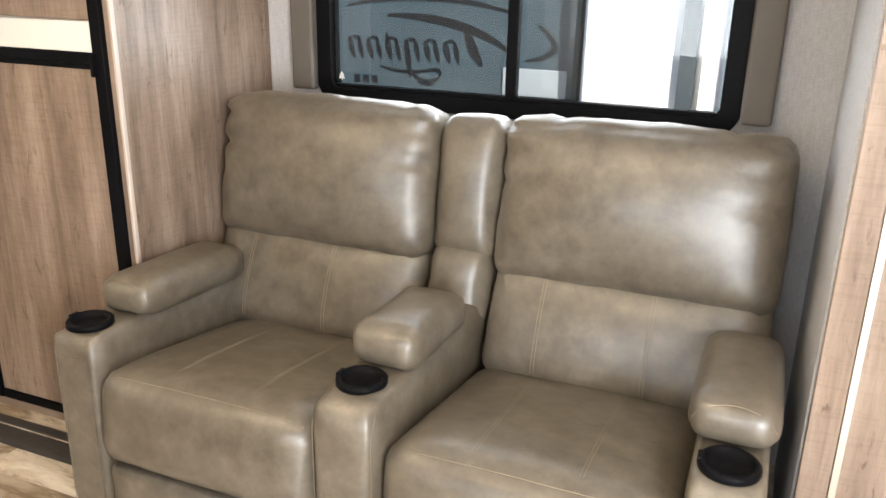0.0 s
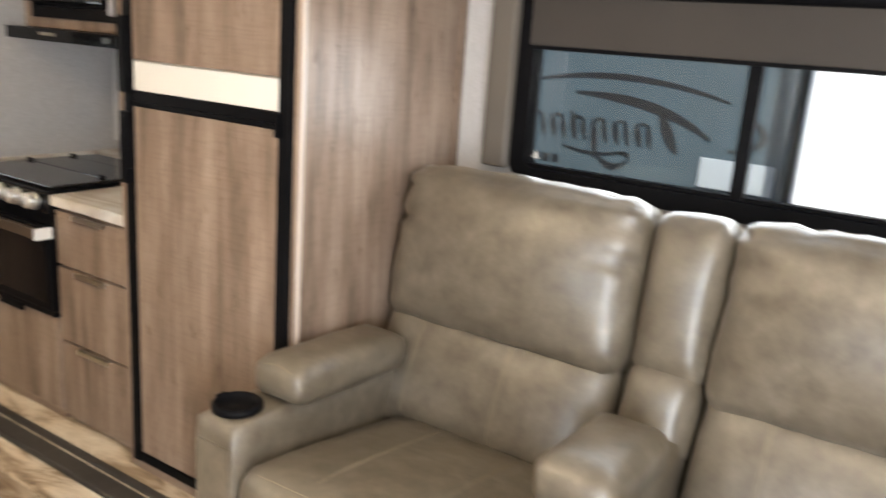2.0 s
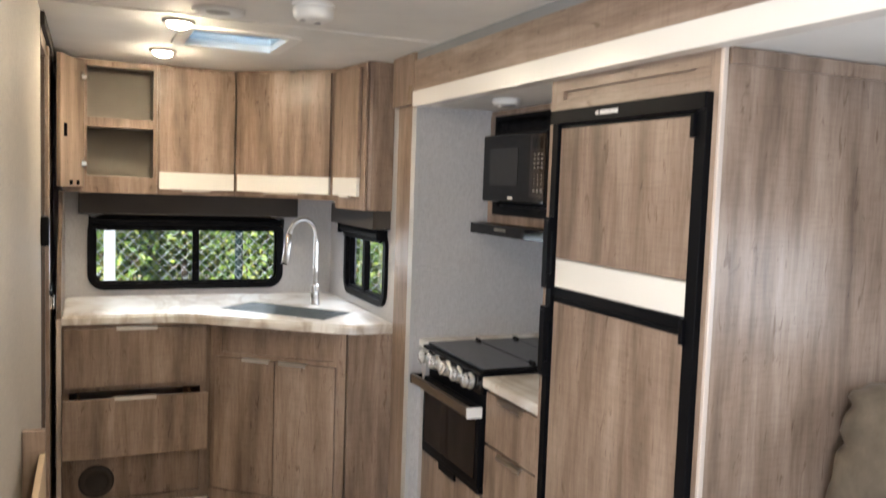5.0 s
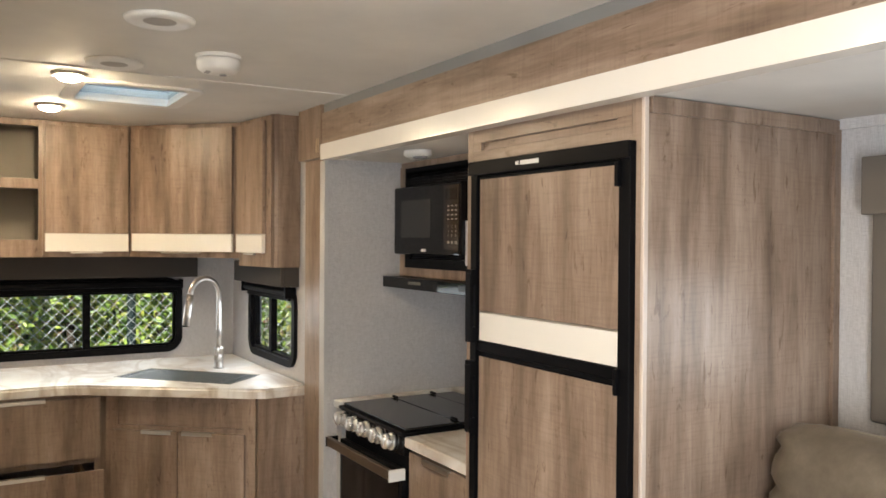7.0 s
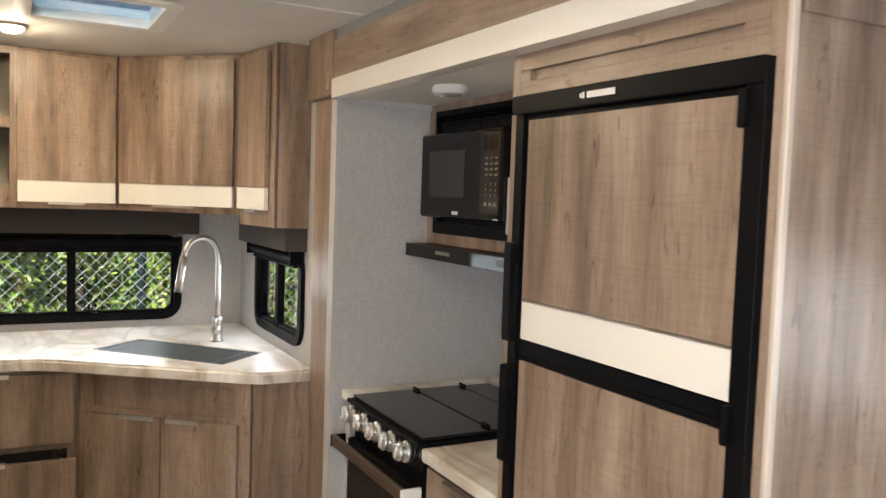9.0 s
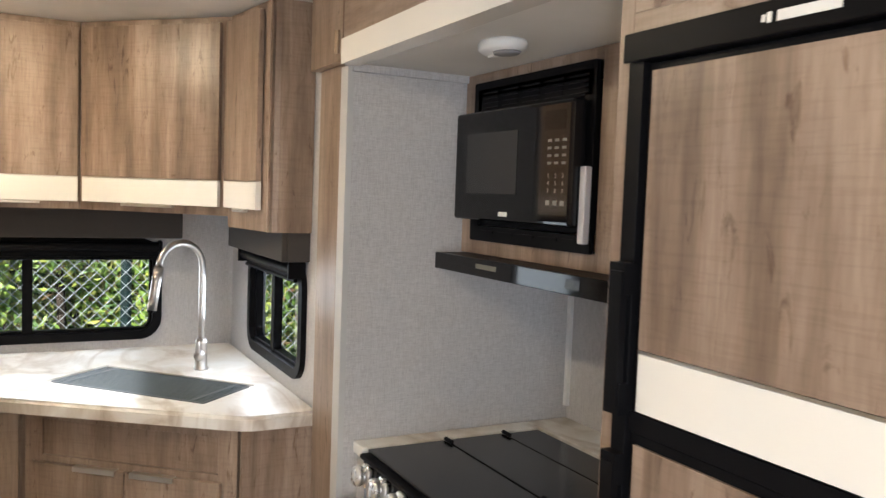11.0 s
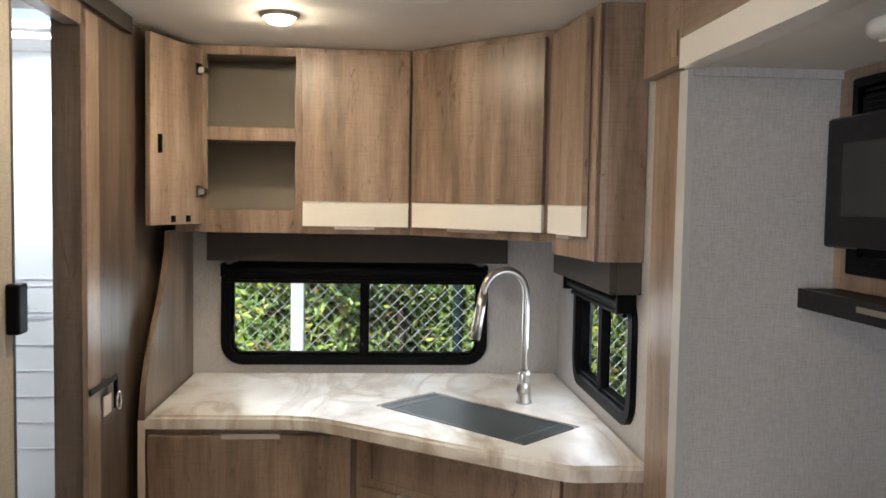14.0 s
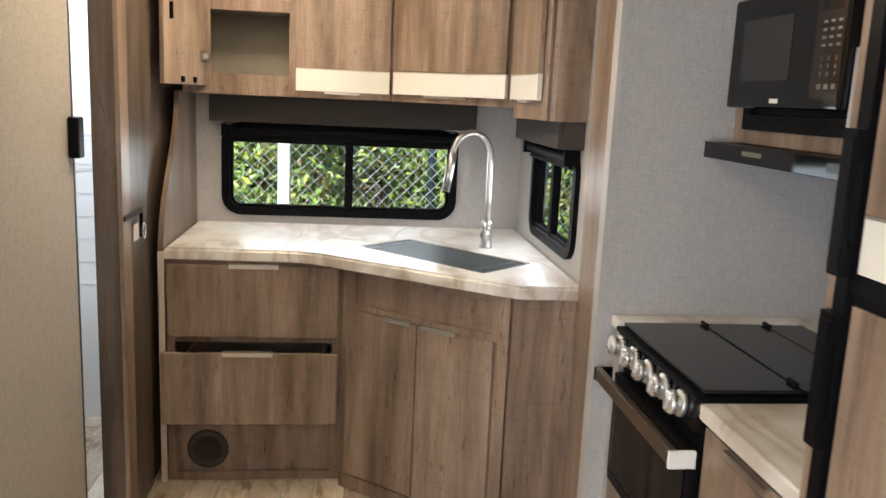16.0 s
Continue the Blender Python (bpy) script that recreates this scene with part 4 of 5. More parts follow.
mw = thing("microwave", "black built-in microwave oven with keypad and trim kit", "microwave")
MM = plane_to((-3.28, MY, 1.658), (1, 0, 0), (0, 0, 1))
part("body", box(-.262, .255, -.17, .17, -.30, -.001, .0, MM), BLACK, mw)
part("trim_kit", ring_frame(.534, .424, .006, .040, .010, MM @ pose(-.007, 0, 0)), BLACK, mw)
part("upper_grille", box(-.255, .250, .135, .195, .002, .010, .002, MM), BLACK, mw)
for r in range(4):
    for c in range(5):
        part("vent_slot", box(-.225 + c * .096, -.150 + c * .096, .143 + r * .012, .149 + r * .012, .0095, .0125, .0, MM), BLACK, mw)
for c in range(5):
    part("vent_slot", box(-.225 + c * .096, -.150 + c * .096, -.190, -.183, .0095, .0125, 0, MM), BLACK, mw)
mdoor = part("door", box(-.300, .238, -.155, .128, .010, .050, .010, MM, 3), BLACK_GLOSS, mw)
part("window", box(-.232, .016, -.085, .070, .0500, .0512, 0, MM), GREY_DARK, mdoor)
part("keypad", box(.116, .228, -.130, .118, .0500, .0514, 0, MM), plain("brown_black_keypad", (.020, .013, .010), .12), mw)
KEY = plain("pale_key_print", (.17, .16, .145), .6)
part("display", box(.132, .212, .062, .105, .0514, .0520, 0, MM), BLACK_GLOSS, mw)
for r in range(4):
    for c in range(3):
        part("key", box(.146 + c * .028, .161 + c * .028, .035 - r * .017, .041 - r * .017, .0514, .0520, 0, MM), KEY, mw)
digits = ("1", "2", "3", "4", "5", "6", "7", "8", "9")
for i, dgt in enumerate(digits):
    text_part(dgt, .014, MM @ pose(.153 + (i % 3) * .028, -.042 - (i // 3) * .017, .0518), KEY, mw, "digit")
for c in range(3):
    part("key", box(.146 + c * .028, .161 + c * .028, -.108, -.097, .0514, .0520, 0, MM), KEY, mw)
part("maker_mark", box(-.060, -.020, -.141, -.130, .0500, .0512, 0, MM), WHITE_PLASTIC, mw, "small white maker's mark")
part("side_handle", box(.240, .262, -.190, -.020, .012, .030, .004, MM), plain("pale_silver_plastic", (.58, .58, .62), .35, .2), mw, "brushed metal upright pull")

hd = thing("range_hood", "slim black range hood with a glossy front", "range hood")
part("body", box(SX0 + .003, CX0 - .003, 2.150, SYB - .003, 1.366, 1.406, .003), BLACK, hd)
part("glossy_front", box(SX0 + .003, CX0 - .003, 2.142, 2.150, 1.362, 1.407, .002), BLACK_GLOSS, hd)
part("maker_mark", boxes((-3.385, -3.285, 2.1408, 2.142, 1.382, 1.394)), plain("grey_maker_print", (.16, .15, .13), .5), hd, "small grey maker's mark")
part("switch", box(-3.00, -2.95, 2.1405, 2.142, 1.376, 1.396), GREY_DARK, hd)

lb = thing("warning_label", "white warning sticker with red and orange bands", "sticker")
lb.matrix_basis = Matrix.Translation((-3.37 + 2.945 * 1.45, 0, 1.255 - 1.35 * .667)) @ Matrix.Diagonal((1.45, 1, .667, 1))
part("sheet", boxes((-2.945, -2.855, SYB - .002, SYB - .0008, 1.17, 1.35)), WHITE_PLASTIC, lb)
part("red_band", boxes((-2.942, -2.858, SYB - .003, SYB - .002, 1.322, 1.347)), RED_INK, lb)
part("orange_band", boxes((-2.942, -2.858, SYB - .003, SYB - .002, 1.255, 1.272)), ORANGE_INK, lb)
for k in range(9):
    zz = 1.312 - k * .007 if k < 6 else 1.245 - (k - 6) * .007
    part("print_line", boxes((-2.937, -2.864 - (k % 3) * .006, SYB - .003, SYB - .002, zz - .0018, zz + .0018)), LABEL_INK, lb)

from mathutils.bvhtree import BVHTree

# ---- sofa ----
def puffy(sx, sy, sz, r, bulge=(0, 0, 0), cuts=9, wrinkle=0.0, seed=0.0, fold=0.0):
    """A soft upholstered block round the origin: rounded, swollen on its faces, puckered along its edges."""
    bm = bmesh.new()
    bmesh.ops.create_cube(bm, size=2.0)
    bmesh.ops.subdivide_edges(bm, edges=bm.edges[:], cuts=cuts, use_grid_fill=True)
    h = Vector((sx / 2, sy / 2, sz / 2))
    rr = min(r, h.x * .98, h.y * .98, h.z * .98)
    for v in bm.verts:
        # crowd the grid towards the edges
        u = Vector([math.copysign(1 - (1 - abs(c)) ** 1.0, c) for c in v.co])
        p = Vector((u.x * h.x, u.y * h.y, u.z * h.z))
        core = Vector([max(-(hh - rr), min(hh - rr, c)) for c, hh in zip(p, h)])
        d = p - core
        q = core + d.normalized() * rr if d.length > 1e-6 else p
        k = Vector([1 - c * c for c in u])
        q += Vector((math.copysign(1, u.x) * bulge[0] * k.y * k.z * (abs(u.x) > .5), math.copysign(1, u.y) * bulge[1] * k.x * k.z * (abs(u.y) > .5), math.copysign(1, u.z) * bulge[2] * k.x * k.y * (abs(u.z) > .5)))
        if wrinkle:
            n = noise.noise(Vector((q.x * 9 + seed, q.y * 9, q.z * 9))) * .6 + noise.noise(Vector((q.x * 24 + seed, q.y * 24, q.z * 24))) * .3
            edge = max(abs(u.x), abs(u.z)) ** 6
            q += q.normalized() * n * wrinkle * (.35 + edge)
            if fold and abs(u.x) > .62 and u.z > -.2:
                q.y += fold * max(0, math.sin(u.z * 17 + seed)) ** 2 * ((abs(u.x) - .62) / .38) * min(1, (u.z + .2) * 2)
            if fold and u.z > .7 and abs(u.x) > .5:
                q.z -= fold * .25 * max(0, math.sin(u.x * 26 + seed)) ** 2 * (u.z - .7) / .3
        v.co = q
    return bm


def stitch(parent, pts, way=None):
    """A run of thread; with a way it is laid onto the parent's surface along it."""
    if way:
        tree = BVHTree.FromPolygons([v.co[:] for v in parent.data.vertices], [p.vertices[:] for p in parent.data.polygons])
        laid = []
        for p in pts:
            hit, nrm, _, _ = tree.ray_cast(Vector(p) - Vector(way) * .25, Vector(way), .6)
            if hit:
                laid.append(hit - Vector(way) * .0004)
        pts = laid
    return part("seam", tube(pts, .0008, 6), THREAD, parent) if len(pts) > 2 else None


sofa = thing("theater_sofa", "olive-taupe leatherette two-seat recliner sofa with console", "sofa")
SEATS = ((-1.668, -1.018), (-.835, -.187))
ARMS = ((-1.818, -1.672), (-.183, -.030))
CON = (-1.012, -.841)


def tilted(bm, x, y, z, rx, name, parent=None, label="", mat=None):
    bmesh.ops.transform(bm, matrix=pose(x, y, z, rx), verts=bm.verts)
    return part(name, bm, mat or LEATHER, parent or sofa, label, smooth=True)


for i, (a, b) in enumerate(SEATS):
    w = b - a
    cx = (a + b) / 2
    # seat: slopes to the back, rolled front edge
    st = tilted(puffy(w + .012, .68, .27, .070, (0, .014, .018), 13, .004, i * 3.1), cx, 1.860, .325, -8.5, "seat")
    for fx in (-.30, .30):
        for off in (-.004, .004):
            stitch(st, [Matrix.Translation((cx, 1.845, .375)) @ pose(0, 0, 0, -8.5) @ Vector((fx * w * .62 + off, yy, .1362 + .018 * (1 - (fx * .62 * 2)**2) * (1 - (yy / .33)**2))) for yy in [-.30 + .045 * k for k in range(13)]], (0, 0, -1))
    stitch(st, [Matrix.Translation((cx, 1.845, .375)) @ pose(0, 0, 0, -8.5) @ Vector((xx * w / 2, -.315, .106 + .012 * (1 - xx * xx))) for xx in [-.92 + .115 * k for k in range(17)]], (0, .35, -.94))
    tilted(puffy(w - .03, .05, .17, .016, (0, .008, 0), 6, .003, i), cx, 1.565, .135, 0, "footrest_panel", None, "plastic-wrapped footrest panel")
    # back: lower lumbar roll and large head cushion
    lx0, lx1 = ((-1.785, -1.035), (-.825, -.048))[i]
    bw, bx = lx1 - lx0, (lx0 + lx1) / 2
    lb_ = tilted(puffy(bw - .01, .20, .36, .060, (0, .034, .010), 12, .006, 5 + i), bx, 2.280, .528, -24, "lumbar_cushion")
    for fx in (-.56, .22):
        for off in (-.0045, .0045):
            stitch(lb_, [pose(bx, 2.280, .528, -24) @ Vector((fx * bw / 2 + off, -.1005 - .034 * (1 - fx * fx) * (1 - (zz / .185)**2), zz)) for zz in [-.15 + .025 * k for k in range(13)]], (0, 1, 0))
    hd_ = tilted(puffy(bw, .21, .472, .062, (0, .066, .008), 19, .009, 9 + i * 2, .030), bx, 2.360, .880, -10.5, "head_cushion")
    stitch(hd_, [pose(bx, 2.360, .880, -10.5) @ Vector((xx * bw / 2, -.045, .215)) for xx in [-.9 + .1 * k for k in range(19)]], (0, .2, -.98))
    tilted(puffy(bw - .04, .10, .70, .03, (0, 0, 0), 6), bx, 2.475, .69, -11, "back_shell")

for i, (a, b) in enumerate(ARMS):
    cx, w = (a + b) / 2, b - a
    tilted(puffy(w, .80, .555, .022, (.004, .004, 0), 8, .001, i), cx, 1.955, .3025, 0, "arm_body")
    part("front_inset", box(cx - w / 2 + .022, cx + w / 2 - .018, 1.549, 1.556, .05, .525, .003), LEATHER, sofa)
    stitch(sofa, [(cx - w / 2 + .004, 1.562, z) for z in [.06 + .06 * k for k in range(9)]])
    pad_c = cx + (.035 if i == 0 else -.005)
    pd = tilted(puffy(w + .035, .46, .108, .045, (0, .006, .010), 9, .004, 20 + i), pad_c, 1.945, .620, -3, "arm_pad")
    pp = pose(pad_c, 1.945, .620, -3)
    for oy in (.080, .088):
        stitch(pd, [pp @ Vector(((w + .035) / 2 * math.sin(t) * 1.012, oy, -.014 + .072 * math.cos(t))) for t in [-1.45 + .29 * k for k in range(11)]])
    stitch(pd, [pp @ Vector(((w + .035) / 2 * math.sin(t) * .93, -.222, -.014 + .060 * math.cos(t))) for t in [-1.3 + .26 * k for k in range(11)]])
cc, cw = sum(CON) / 2, CON[1] - CON[0]
tilted(puffy(cw, .85, .545, .040, (.003, .010, 0), 9, .001, 2), cc, 1.955, .310, 0, "console_body")
for xx in (CON[0] + .010, CON[1] - .010):
    stitch(sofa, [(xx, 1.536 + .04 * max(0, (z - .50) / .08) ** 2, z) for z in [.06 + .05 * k for k in range(11)]])
cpd = tilted(puffy(cw + .015, .36, .110, .041, (0, .006, .012), 9, .004, 31), cc + .005, 1.905, .625, -3, "console_pad")
stitch(cpd, [pose(cc + .005, 1.905, .625, -3) @ Vector((.085, yy, .030)) for yy in [-.15 + .03 * k for k in range(11)]])
stitch(cpd, [pose(cc + .005, 1.905, .625, -3) @ Vector((xx * .08, -.176, .026)) for xx in [-.9 + .18 * k for k in range(11)]])
tilted(puffy(.195, .17, .25, .055, (0, .018, .006), 8, .006, 41), -.930, 2.30, .605, -15, "console_lumbar")
tilted(puffy(.205, .18, .430, .055, (0, .024, .008), 9, .007, 43), -.930, 2.378, .882, -10.5, "console_back")
for cx, cy in ((-1.757, 1.640), (-.935, 1.655), (-.108, 1.648)):
    cup = part("cup_holder", lathe([(.004, -.001), (.044, -.001), (.049, .010), (.051, .013), (.057, .013), (.062, .008), (.062, -.004), (.046, -.006), (.004, -.006)], pose(cx, cy, .584), 32), BLACK, sofa, "black plastic cup holder", smooth=True)
    part("cup_ring_notch", box(cx - .062, cx - .050, cy - .015, cy + .015, .585, .600, .003), BLACK, cup)
# dark box added under the seats to stand in for the shade there
part("under_sofa_shade", boxes((-1.75, -.10, 1.60, 2.45, .023, .07)), SHADOW_IN, sofa)

# ---- partition side ----
lt = thing("door_catch", "black plastic door catch on the beige partition", "door catch")
part("housing", box(-3.590, -3.545, YP, YP + .028, 1.300, 1.405, .006), BLACK, lt)
part("strike", box(-3.592, -3.584, YP + .002, YP + .020, 1.325, 1.38, .003), NICKEL, lt)
structure("partition_edge", boxes((-3.588, -3.580, YP - .046, YP + .002, 0, H - .002)), RUBBER, "dark edge strip of the partition", "trim")
structure("doorway_track", boxes((-4.36, -3.58, YP - .002, YP + .014, H - .05, H - .002)), SHADOW_IN, "dark doorway head track", "trim")
structure("wall_panel_trim", boxes((-4.075, -3.982, YP - .004, YP + .010, 0, 2.06)), WOOD, "oak laminate door jamb board", "trim")
ws = thing("retaining_strap", "black strap with a metal ring on the oak panel", "strap")
part("strap", box(-4.20, -3.985, YP + .011, YP + .016, 1.068, 1.084, .001), BLACK, ws)
part("strap_tail", box(-4.205, -4.195, YP + .005, YP + .016, .985, 1.075, .001), BLACK, ws)
part("ring", tube([(-4.20 + .016 * math.cos(a), YP + .018, 1.005 + .026 * math.sin(a)) for a in [2 * math.pi * k / 20 for k in range(21)]], .004, 8), CHROME, ws, smooth=True)
part("keeper", box(-4.155, -4.095, YP + .010, YP + .013, .985, 1.04, .002), TRIM_PALE, ws)
bn = thing("wall_bin", "shallow open wooden wall bin with a grey-brown front", "wall bin")
part("end_board", box(-2.66, -2.635, YP + .001, YP + .055, .55, .90, .003), WOOD, bn)
part("front_board", box(-2.635, -2.10, YP + .040, YP + .055, .55, .84, .003), WOOD_PALE, bn)
part("floor_board", box(-2.635, -2.10, YP + .001, YP + .040, .55, .565, .001), WOOD_PALE, bn)
part("end_board", box(-2.10, -2.075, YP + .001, YP + .055, .55, .90, .003), WOOD, bn)

# ---- outside ----
GZ = -0.80
DIRT = plain("grey_gravel", (.24, .22, .19), .9, vary=.3, grain=40, relief=.6)
gb = bmesh.new()
bmesh.ops.create_grid(gb, x_segments=2, y_segments=2, size=400.0)
bmesh.ops.translate(gb, verts=gb.verts, vec=(0, 0, GZ))
structure("ground", gb, DIRT, "grey gravel lot", "ground")


def leaf_material():
    m, nt, b = nodes_of("yellow_green_hedge_leaf")
    g = nt.nodes.new("ShaderNodeNewGeometry")
    tone = ramp(nt, g.outputs["Random Per Island"], [(0.0, (.12, .21, .06)), (0.35, (.24, .38, .08)), (0.65, (.42, .54, .10)), (0.85, (.58, .58, .12)), (1.0, (.22, .10, .08))])
    patch = ramp(nt, tex(nt, coords(nt, (1, 1, 1)), 2.6, 3), [(0.35, (.55, .65, .6)), (0.60, (1.2, 1.2, 1.0))])
    nt.links.new(mixc(nt, 'MULTIPLY', 1.0, tone.outputs[0], patch.outputs[0]), b.inputs["Base Color"])
    b.inputs["Roughness"].default_value = 0.45
    return m


LEAF = leaf_material()
rng = np.random.default_rng(4)


def hedge(name, y0, y1, x_face, height, count, label):
    """A dense hedge: leaves strewn through an uneven slab in front of a dark sheet that stands in for its shaded depth.
    """
    hg = thing(name, label, "hedge")
    ys, zs = rng.uniform(y0, y1, count), GZ + rng.uniform(0, 1, count) * height
    lump = 0.22 * np.sin(ys * 3.1) + 0.16 * np.sin(zs * 4.3 + ys * 1.7) + 0.1 * np.sin(ys * 9 + zs * 7)
    xs = x_face - .25 + lump * .8 - rng.uniform(0, .45, count) ** 1.0
    d1 = rng.normal(size=(count, 3)) * (.45, 1, .9)
    d1 /= np.linalg.norm(d1, axis=1)[:, None]
    d2 = np.cross(d1, np.array([1.0, -.5, .55]) + .7 * rng.normal(size=(count, 3)))
    d2 /= np.linalg.norm(d2, axis=1)[:, None]
    size = rng.uniform(.024, .050, count)[:, None]
    c = np.stack([xs, ys, zs], 1)
    nrm = np.cross(d1, d2)
    pts = np.stack([c - d1 * size, c + d2 * size * .42 + nrm * size * .15, c + d1 * size, c - d2 * size * .42 + nrm * size * .15], 1).reshape(-1, 3)
    idx = np.arange(count)[:, None] * 4
    faces = np.concatenate([idx + np.array([[0, 1, 2]]), idx + np.array([[0, 2, 3]])], 1).reshape(-1, 3)
    me = bpy.data.meshes.new("leaves")
    me.from_pydata(pts.tolist(), [], faces.tolist())
    me.materials.append(LEAF)
    lv = new("leaves", me)
    lv.parent = hg
    tagged(lv, kind="stuff")
    # wavy backing sheet, its dark green standing in for shade between the leaves
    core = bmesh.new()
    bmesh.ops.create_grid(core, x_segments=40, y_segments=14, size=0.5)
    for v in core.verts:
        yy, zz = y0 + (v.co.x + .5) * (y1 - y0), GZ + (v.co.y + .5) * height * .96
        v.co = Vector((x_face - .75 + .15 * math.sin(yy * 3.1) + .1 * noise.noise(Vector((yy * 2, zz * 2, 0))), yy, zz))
    part("depth_sheet", core, plain("hedge_depth_shade", (.09, .13, .04), .9), hg)
    for k in range(int((y1 - y0) / .7)):
        yy = y0 + .4 + k * .7
        part("stem", tube([(x_face - .6, yy, GZ), (x_face - .58, yy + .05, GZ + height * .5), (x_face - .62, yy - .04, GZ + height * .9)], .03, 8), plain("bark", (.07, .05, .035), .9) if k == 0 else bpy.data.materials["bark"], hg)
    return hg


hedge("hedge", -2.6, 6.2, -7.05, 3.0, 90000, "dense yellow-green leafy hedge behind the fence")

fence = thing("chain_link_fence", "grey galvanised chain-link fence before the hedge", "fence")
WIRE = plain("galvanised_wire", (.50, .52, .52), .5, .4)
FX_, FA, FBY, FZ1 = -6.85, -2.4, 5.8, 1.55
vs, fs = [], []
step, rw = .082, .0019


def wire(p, q):
    d = (q - p).normalized()
    a = Vector((1, 0, 0)) * rw
    c = d.cross(Vector((1, 0, 0))).normalized() * rw
    n = len(vs)
    for e in (p, q):
        vs.extend([tuple(e + a), tuple(e + c), tuple(e - a), tuple(e - c)])
    for i in range(4):
        j = (i + 1) % 4
        fs.append((n + i, n + j, n + 4 + j, n + 4 + i))


hgt = FZ1 - GZ
for k in range(int((FBY - FA + 2 * hgt) / step)):
    ya = FA - hgt + k * step
    for sgn, xo in ((1, .003), (-1, -.003)):
        b0 = ya if sgn > 0 else ya + hgt
        t0, t1 = 0.0, hgt
        y_at = lambda t: b0 + sgn * t
        lo_, hi_ = (FA - b0) / sgn, (FBY - b0) / sgn
        t0, t1 = max(t0, min(lo_, hi_)), min(t1, max(lo_, hi_))
        if t1 - t0 > .02:
            wire(Vector((FX_ + xo, y_at(t0), GZ + t0)), Vector((FX_ + xo, y_at(t1), GZ + t1)))
wm = bpy.data.meshes.new("wire_mesh")
wm.from_pydata(vs, [], fs)
wm.materials.append(WIRE)
wo = tagged(new("wire_mesh", wm), kind="stuff")
wo.parent = fence
part("top_rail", tube([(FX_, FA, FZ1), (FX_, FBY, FZ1)], .021, 12), WIRE, fence)
GREENP = plain("dark_green_post", (.012, .030, .028), .5)
for py in (-1.2, 1.68, 4.6):
    part("post", cyl(.032, FZ1 - GZ, pose(FX_ - .04, py, GZ), seg=16), GREENP, fence, "dark green steel post")
wp = thing("white_post", "white painted post beside the fence", "post")
part("shaft", box(-6.55, -6.47, .685, .760, GZ, 1.7, .008), WHITE_PLASTIC, wp)
part("cap", box(-6.57, -6.45, .665, .780, 1.70, 1.73, .006), WHITE_PLASTIC, wp)

# neighbouring trailers past the sofa window
GEL_GREY = plain("blue_grey_gel_coat", (.050, .072, .086), .2, vary=.06, grain=20, relief=.01)
GEL_WHITE = plain("white_gel_coat", (.86, .87, .88), .3, vary=.02, relief=.01)
DARK_GRAPHIC = plain("charcoal_graphic", (.008, .010, .013), .35)
TRAILER_GLASS = plain("tinted_trailer_window", (.12, .17, .20), .08, relief=0)
BLUE = plain("turquoise_badge", (.05, .42, .60), .4)
NY = 4.25
tr = thing("grey_trailer", "blue-grey parked trailer with dark swoosh lettering", "trailer")
part("wall", box(-7.5, -1.09, NY, NY + 2.3, GZ + .45, 2.45, .05, None, 3), GEL_GREY, tr)
part("roof", box(-7.5, -1.1, NY + .02, NY + 2.28, 2.451, 2.52, .03), GEL_WHITE, tr)
part("skirt", box(-7.4, -1.2, NY + .1, NY + 2.2, GZ, GZ + .45), RUBBER, tr)
for k in range(6):
    part("roof_trim", box(-7.4, -1.12, NY - .006, NY - .0005, 1.62 + k * .035, 1.640 + k * .035), GEL_WHITE, tr)


def swoosh(p0, p1, p2, w):
    """A tapering curved stroke on the wall."""
    bm = bmesh.new()
    a, b, c = (Vector((x, NY - .004, z)) for x, z in (p0, p1, p2))
    up_, dn_ = [], []
    for i in range(17):
        t = i / 16
        p = a * (1 - t)**2 + b * 2 * t * (1 - t) + c * t * t
        d = ((b - a) * (1 - t) + (c - b) * t).normalized()
        n = Vector((-d.z, 0, d.x)) * w * (.15 + .85 * math.sin(math.pi * min(1, t * .9 + .05)))
        up_.append(bm.verts.new(p + n))
        dn_.append(bm.verts.new(p - n))
    for i in range(16):
        bm.faces.new((up_[i], up_[i + 1], dn_[i + 1], dn_[i]))
    ex = bmesh.ops.extrude_face_region(bm, geom=bm.faces[:])
    for g in ex["geom"]:
        if isinstance(g, bmesh.types.BMVert):
            g.co.y += .003
    return bm


for p0, p1, p2, w in (((-2.40, 1.30), (-1.9, 1.42), (-1.38, 1.28), .014), ((-2.15, 1.26), (-1.7, 1.27), (-1.45, 1.10), .022), ((-1.30, 1.24), (-1.10, 1.10), (-1.36, 1.06), .016),
                      ((-2.00, .96), (-1.92, .87), (-1.84, .95), .016), ((-1.84, .95), (-1.82, 1.00), (-1.92, .98), .010), ((-2.20, .99), (-2.05, .94), (-1.85, .99), .008)):
    part("graphic_stroke", swoosh(p0, p1, p2, w), DARK_GRAPHIC, tr, "dark swoosh graphic")
for k in range(6):
    xx = -2.37 + k * .115
    tall = .03 * (k == 2)
    part("graphic_letter", swoosh((xx - .018, 1.135 + tall), (xx - .008, 1.085), (xx + .012, 1.025 - .09 * (k == 3)), .016), DARK_GRAPHIC, tr, "dark slanted stroke")
    part("graphic_letter", swoosh((xx + .040, 1.135), (xx + .045, 1.085), (xx + .066, 1.025), .013), DARK_GRAPHIC, tr, "dark slanted stroke")
    part("graphic_letter", swoosh((xx - .015, 1.125), (xx + .02, 1.155), (xx + .050, 1.120), .008), DARK_GRAPHIC, tr, "dark slanted stroke")
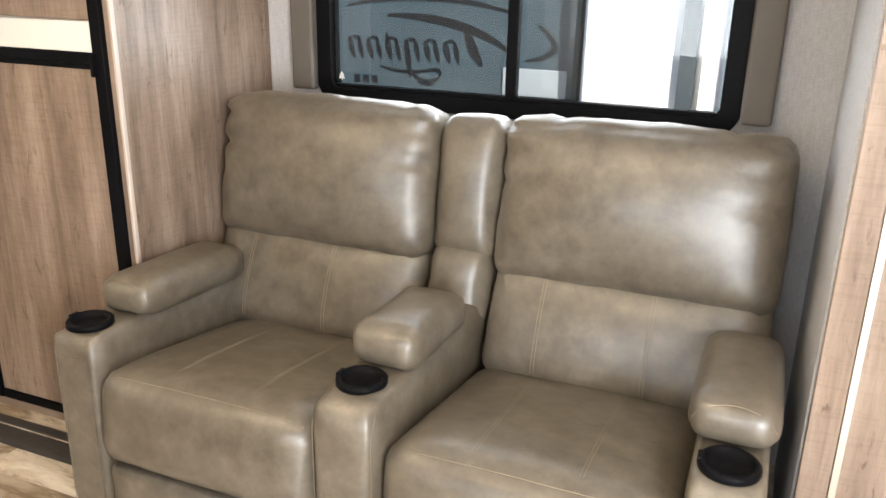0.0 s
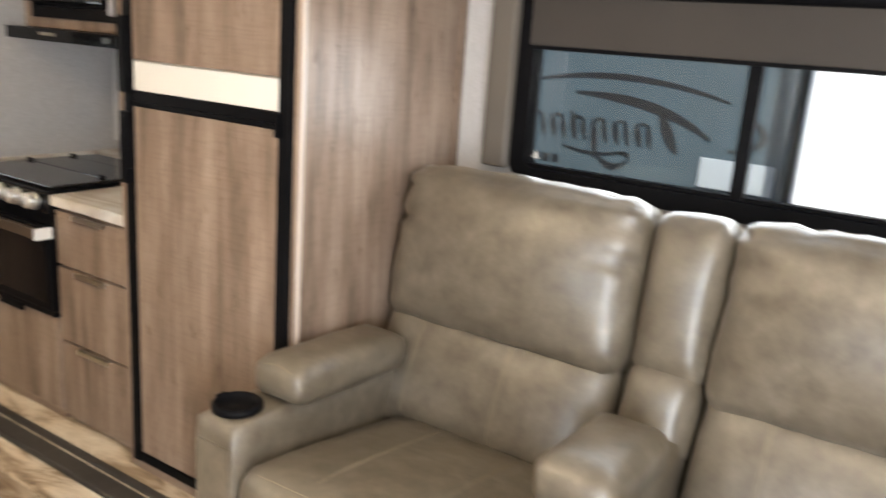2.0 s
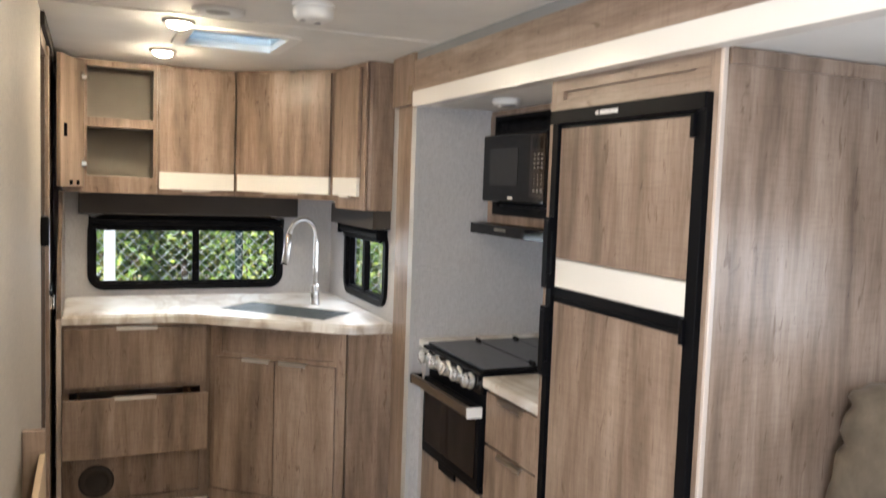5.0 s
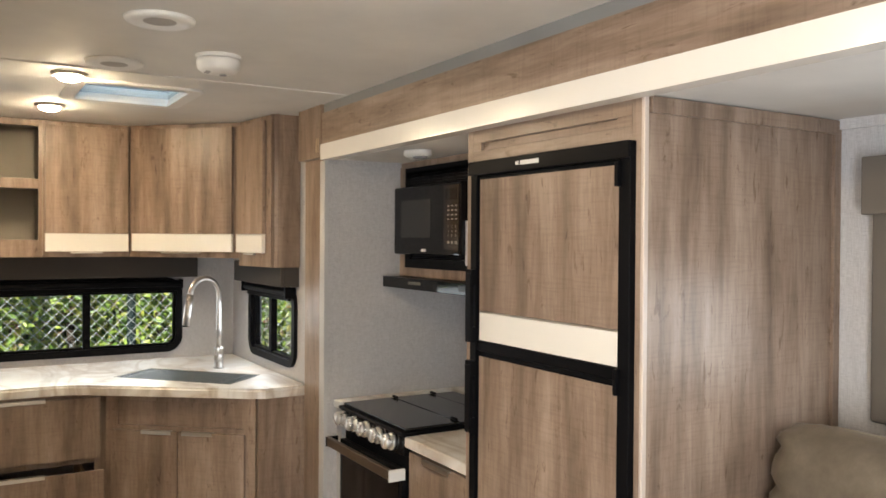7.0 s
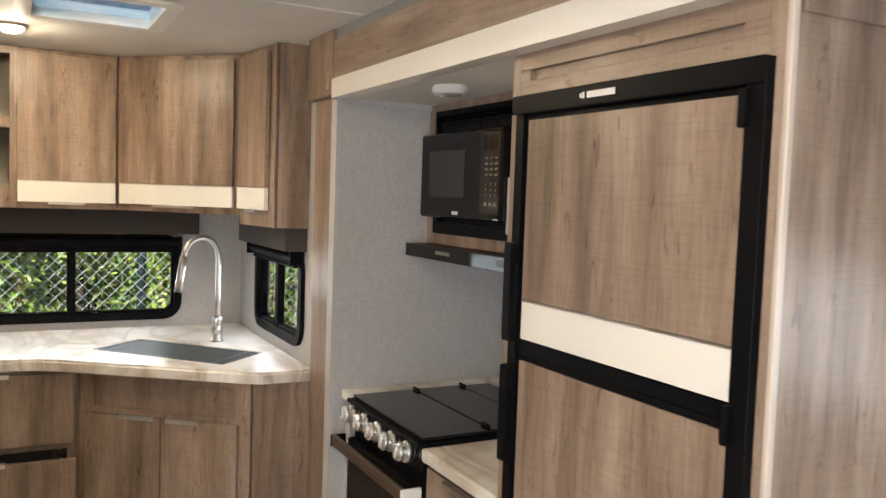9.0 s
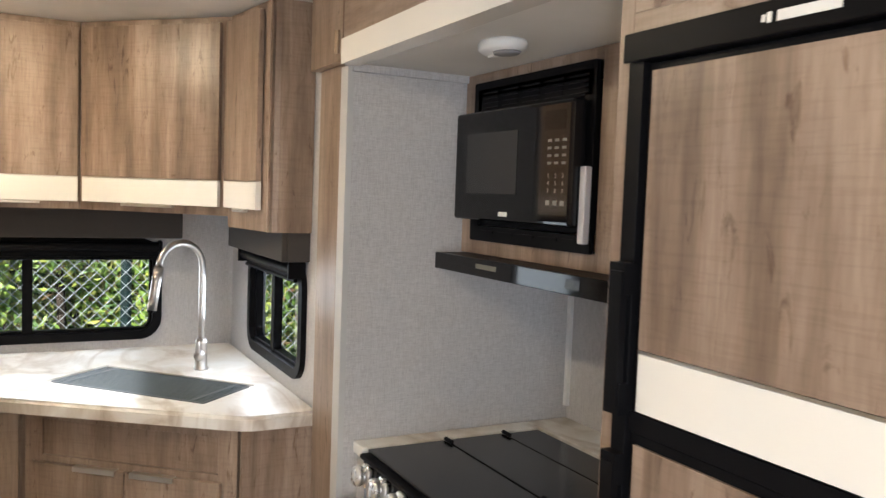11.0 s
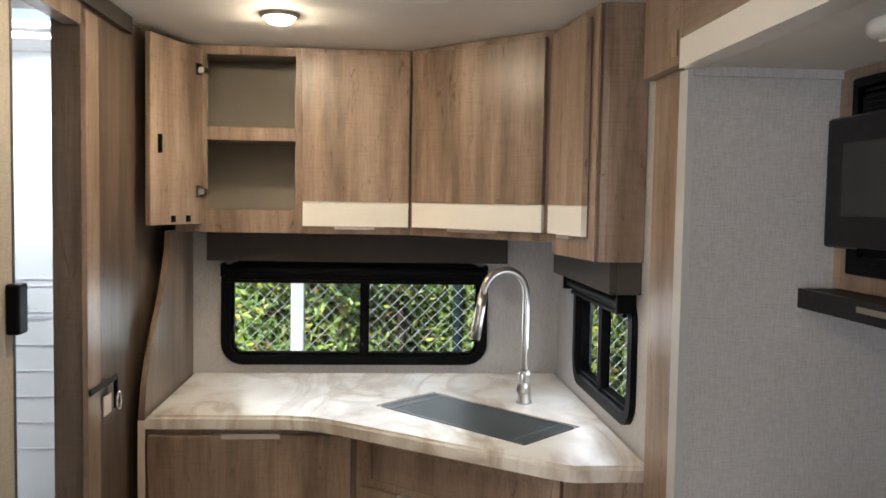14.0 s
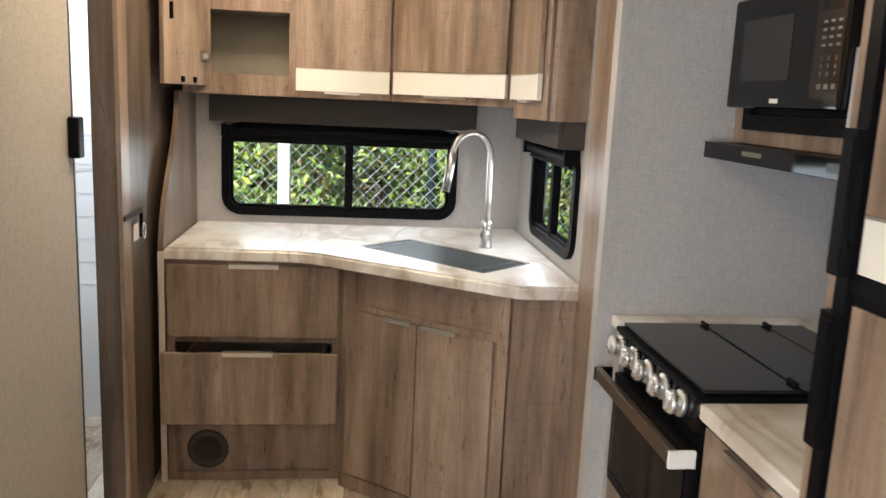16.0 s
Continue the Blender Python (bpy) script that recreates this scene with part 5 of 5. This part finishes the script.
part("graphic_letter", swoosh((-1.70, 1.22), (-1.66, 1.10), (-1.60, 1.02), .026), DARK_GRAPHIC, tr, "dark slanted stroke")
for k in range(3):
    part("graphic_block", box(-2.36 + k * .055, -2.325 + k * .055, NY - .004, NY - .0005, .89, .93), DARK_GRAPHIC, tr)
part("hatch", box(-1.48, -1.14, NY - .010, NY - .0005, .88, 1.02, .004), plain("pale_grey_hatch", (.30, .33, .35), .4), tr)

wt = thing("white_trailer", "bright white parked trailer with a grey door frame", "trailer")
WY = 4.10
part("wall", box(-1.04, 5.0, WY, WY + 2.4, GZ + .4, 2.6, .04, None, 3), GEL_WHITE, wt)
part("skirt", box(-.9, 4.9, WY + .1, WY + 2.3, GZ, GZ + .4), RUBBER, wt)
part("door_frame", boxes((-.575, -.500, WY - .03, WY - .0005, GZ + .45, 2.3)), plain("grey_door_frame", (.05, .065, .075), .4), wt)
part("door_frame", boxes((-.490, -.475, WY - .02, WY - .0005, GZ + .45, 2.3)), STEEL, wt)
dhm = part("door_handle", box(-.675, -.605, WY - .05, WY - .0005, .80, .90, .012), NICKEL, wt)
part("trailer_window", ring_frame(.62, .95, .09, .04, .02, plane_to((-.07, WY - .0005, 1.29), (1, 0, 0), (0, 0, 1))), plain("grey_window_rim", (.16, .20, .23), .4), wt)
part("trailer_pane", box(-.35, .21, WY - .012, WY - .0005, .85, 1.73, .006), TRAILER_GLASS, wt)
part("badge", prism([(-.295, 1.23), (-.155, 1.23), (-.155, 1.12), (-.225, 1.035), (-.295, 1.12)], 0, .004, 0, Matrix(((1, 0, 0, 0), (0, 0, 1, WY - .018), (0, 1, 0, 0), (0, 0, 0, 1)))), BLUE, wt, "turquoise shield badge")
part("badge_field", prism([(-.285, 1.185), (-.165, 1.185), (-.165, 1.13), (-.225, 1.06), (-.285, 1.13)], 0, .004, 0, Matrix(((1, 0, 0, 0), (0, 0, 1, WY - .0225), (0, 1, 0, 0), (0, 0, 0, 1)))), GEL_WHITE, wt)

# ---- floor planks ----
floor = tagged(new("floor"), "weathered beige-brown vinyl plank floor", "floor", "", "structure")
PW, PL = .118, .92
plank_bm = box(.0008, PL - .0008, .0008, PW - .0008, -.005, 0, .0012, None, 1)
plank_me = bpy.data.meshes.new("plank")
plank_bm.to_mesh(plank_me)
plank_bm.free()
plank_me.materials.append(PLANK)
row, yy = 0, 1.735 - PW
while yy > YD - PW + .01:
    xx = XR - (row * .37) % PL
    while xx < 1.2:
        pk = new("plank", plank_me)
        pk.parent = floor
        xa, xb, ya = max(xx, XR + .001), min(xx + PL, 1.2), max(yy, YD + .001)
        pk.matrix_basis = Matrix.Translation((xa, ya, 0)) @ Matrix.Diagonal((max(.004, xb - xa) / PL, (yy + PW - ya) / PW, 1, 1))
        xx += PL
    yy -= PW
    row += 1
part("plank_strip", boxes((1.2, XF, YD, 1.735, -.005, 0)), PLANK, floor)
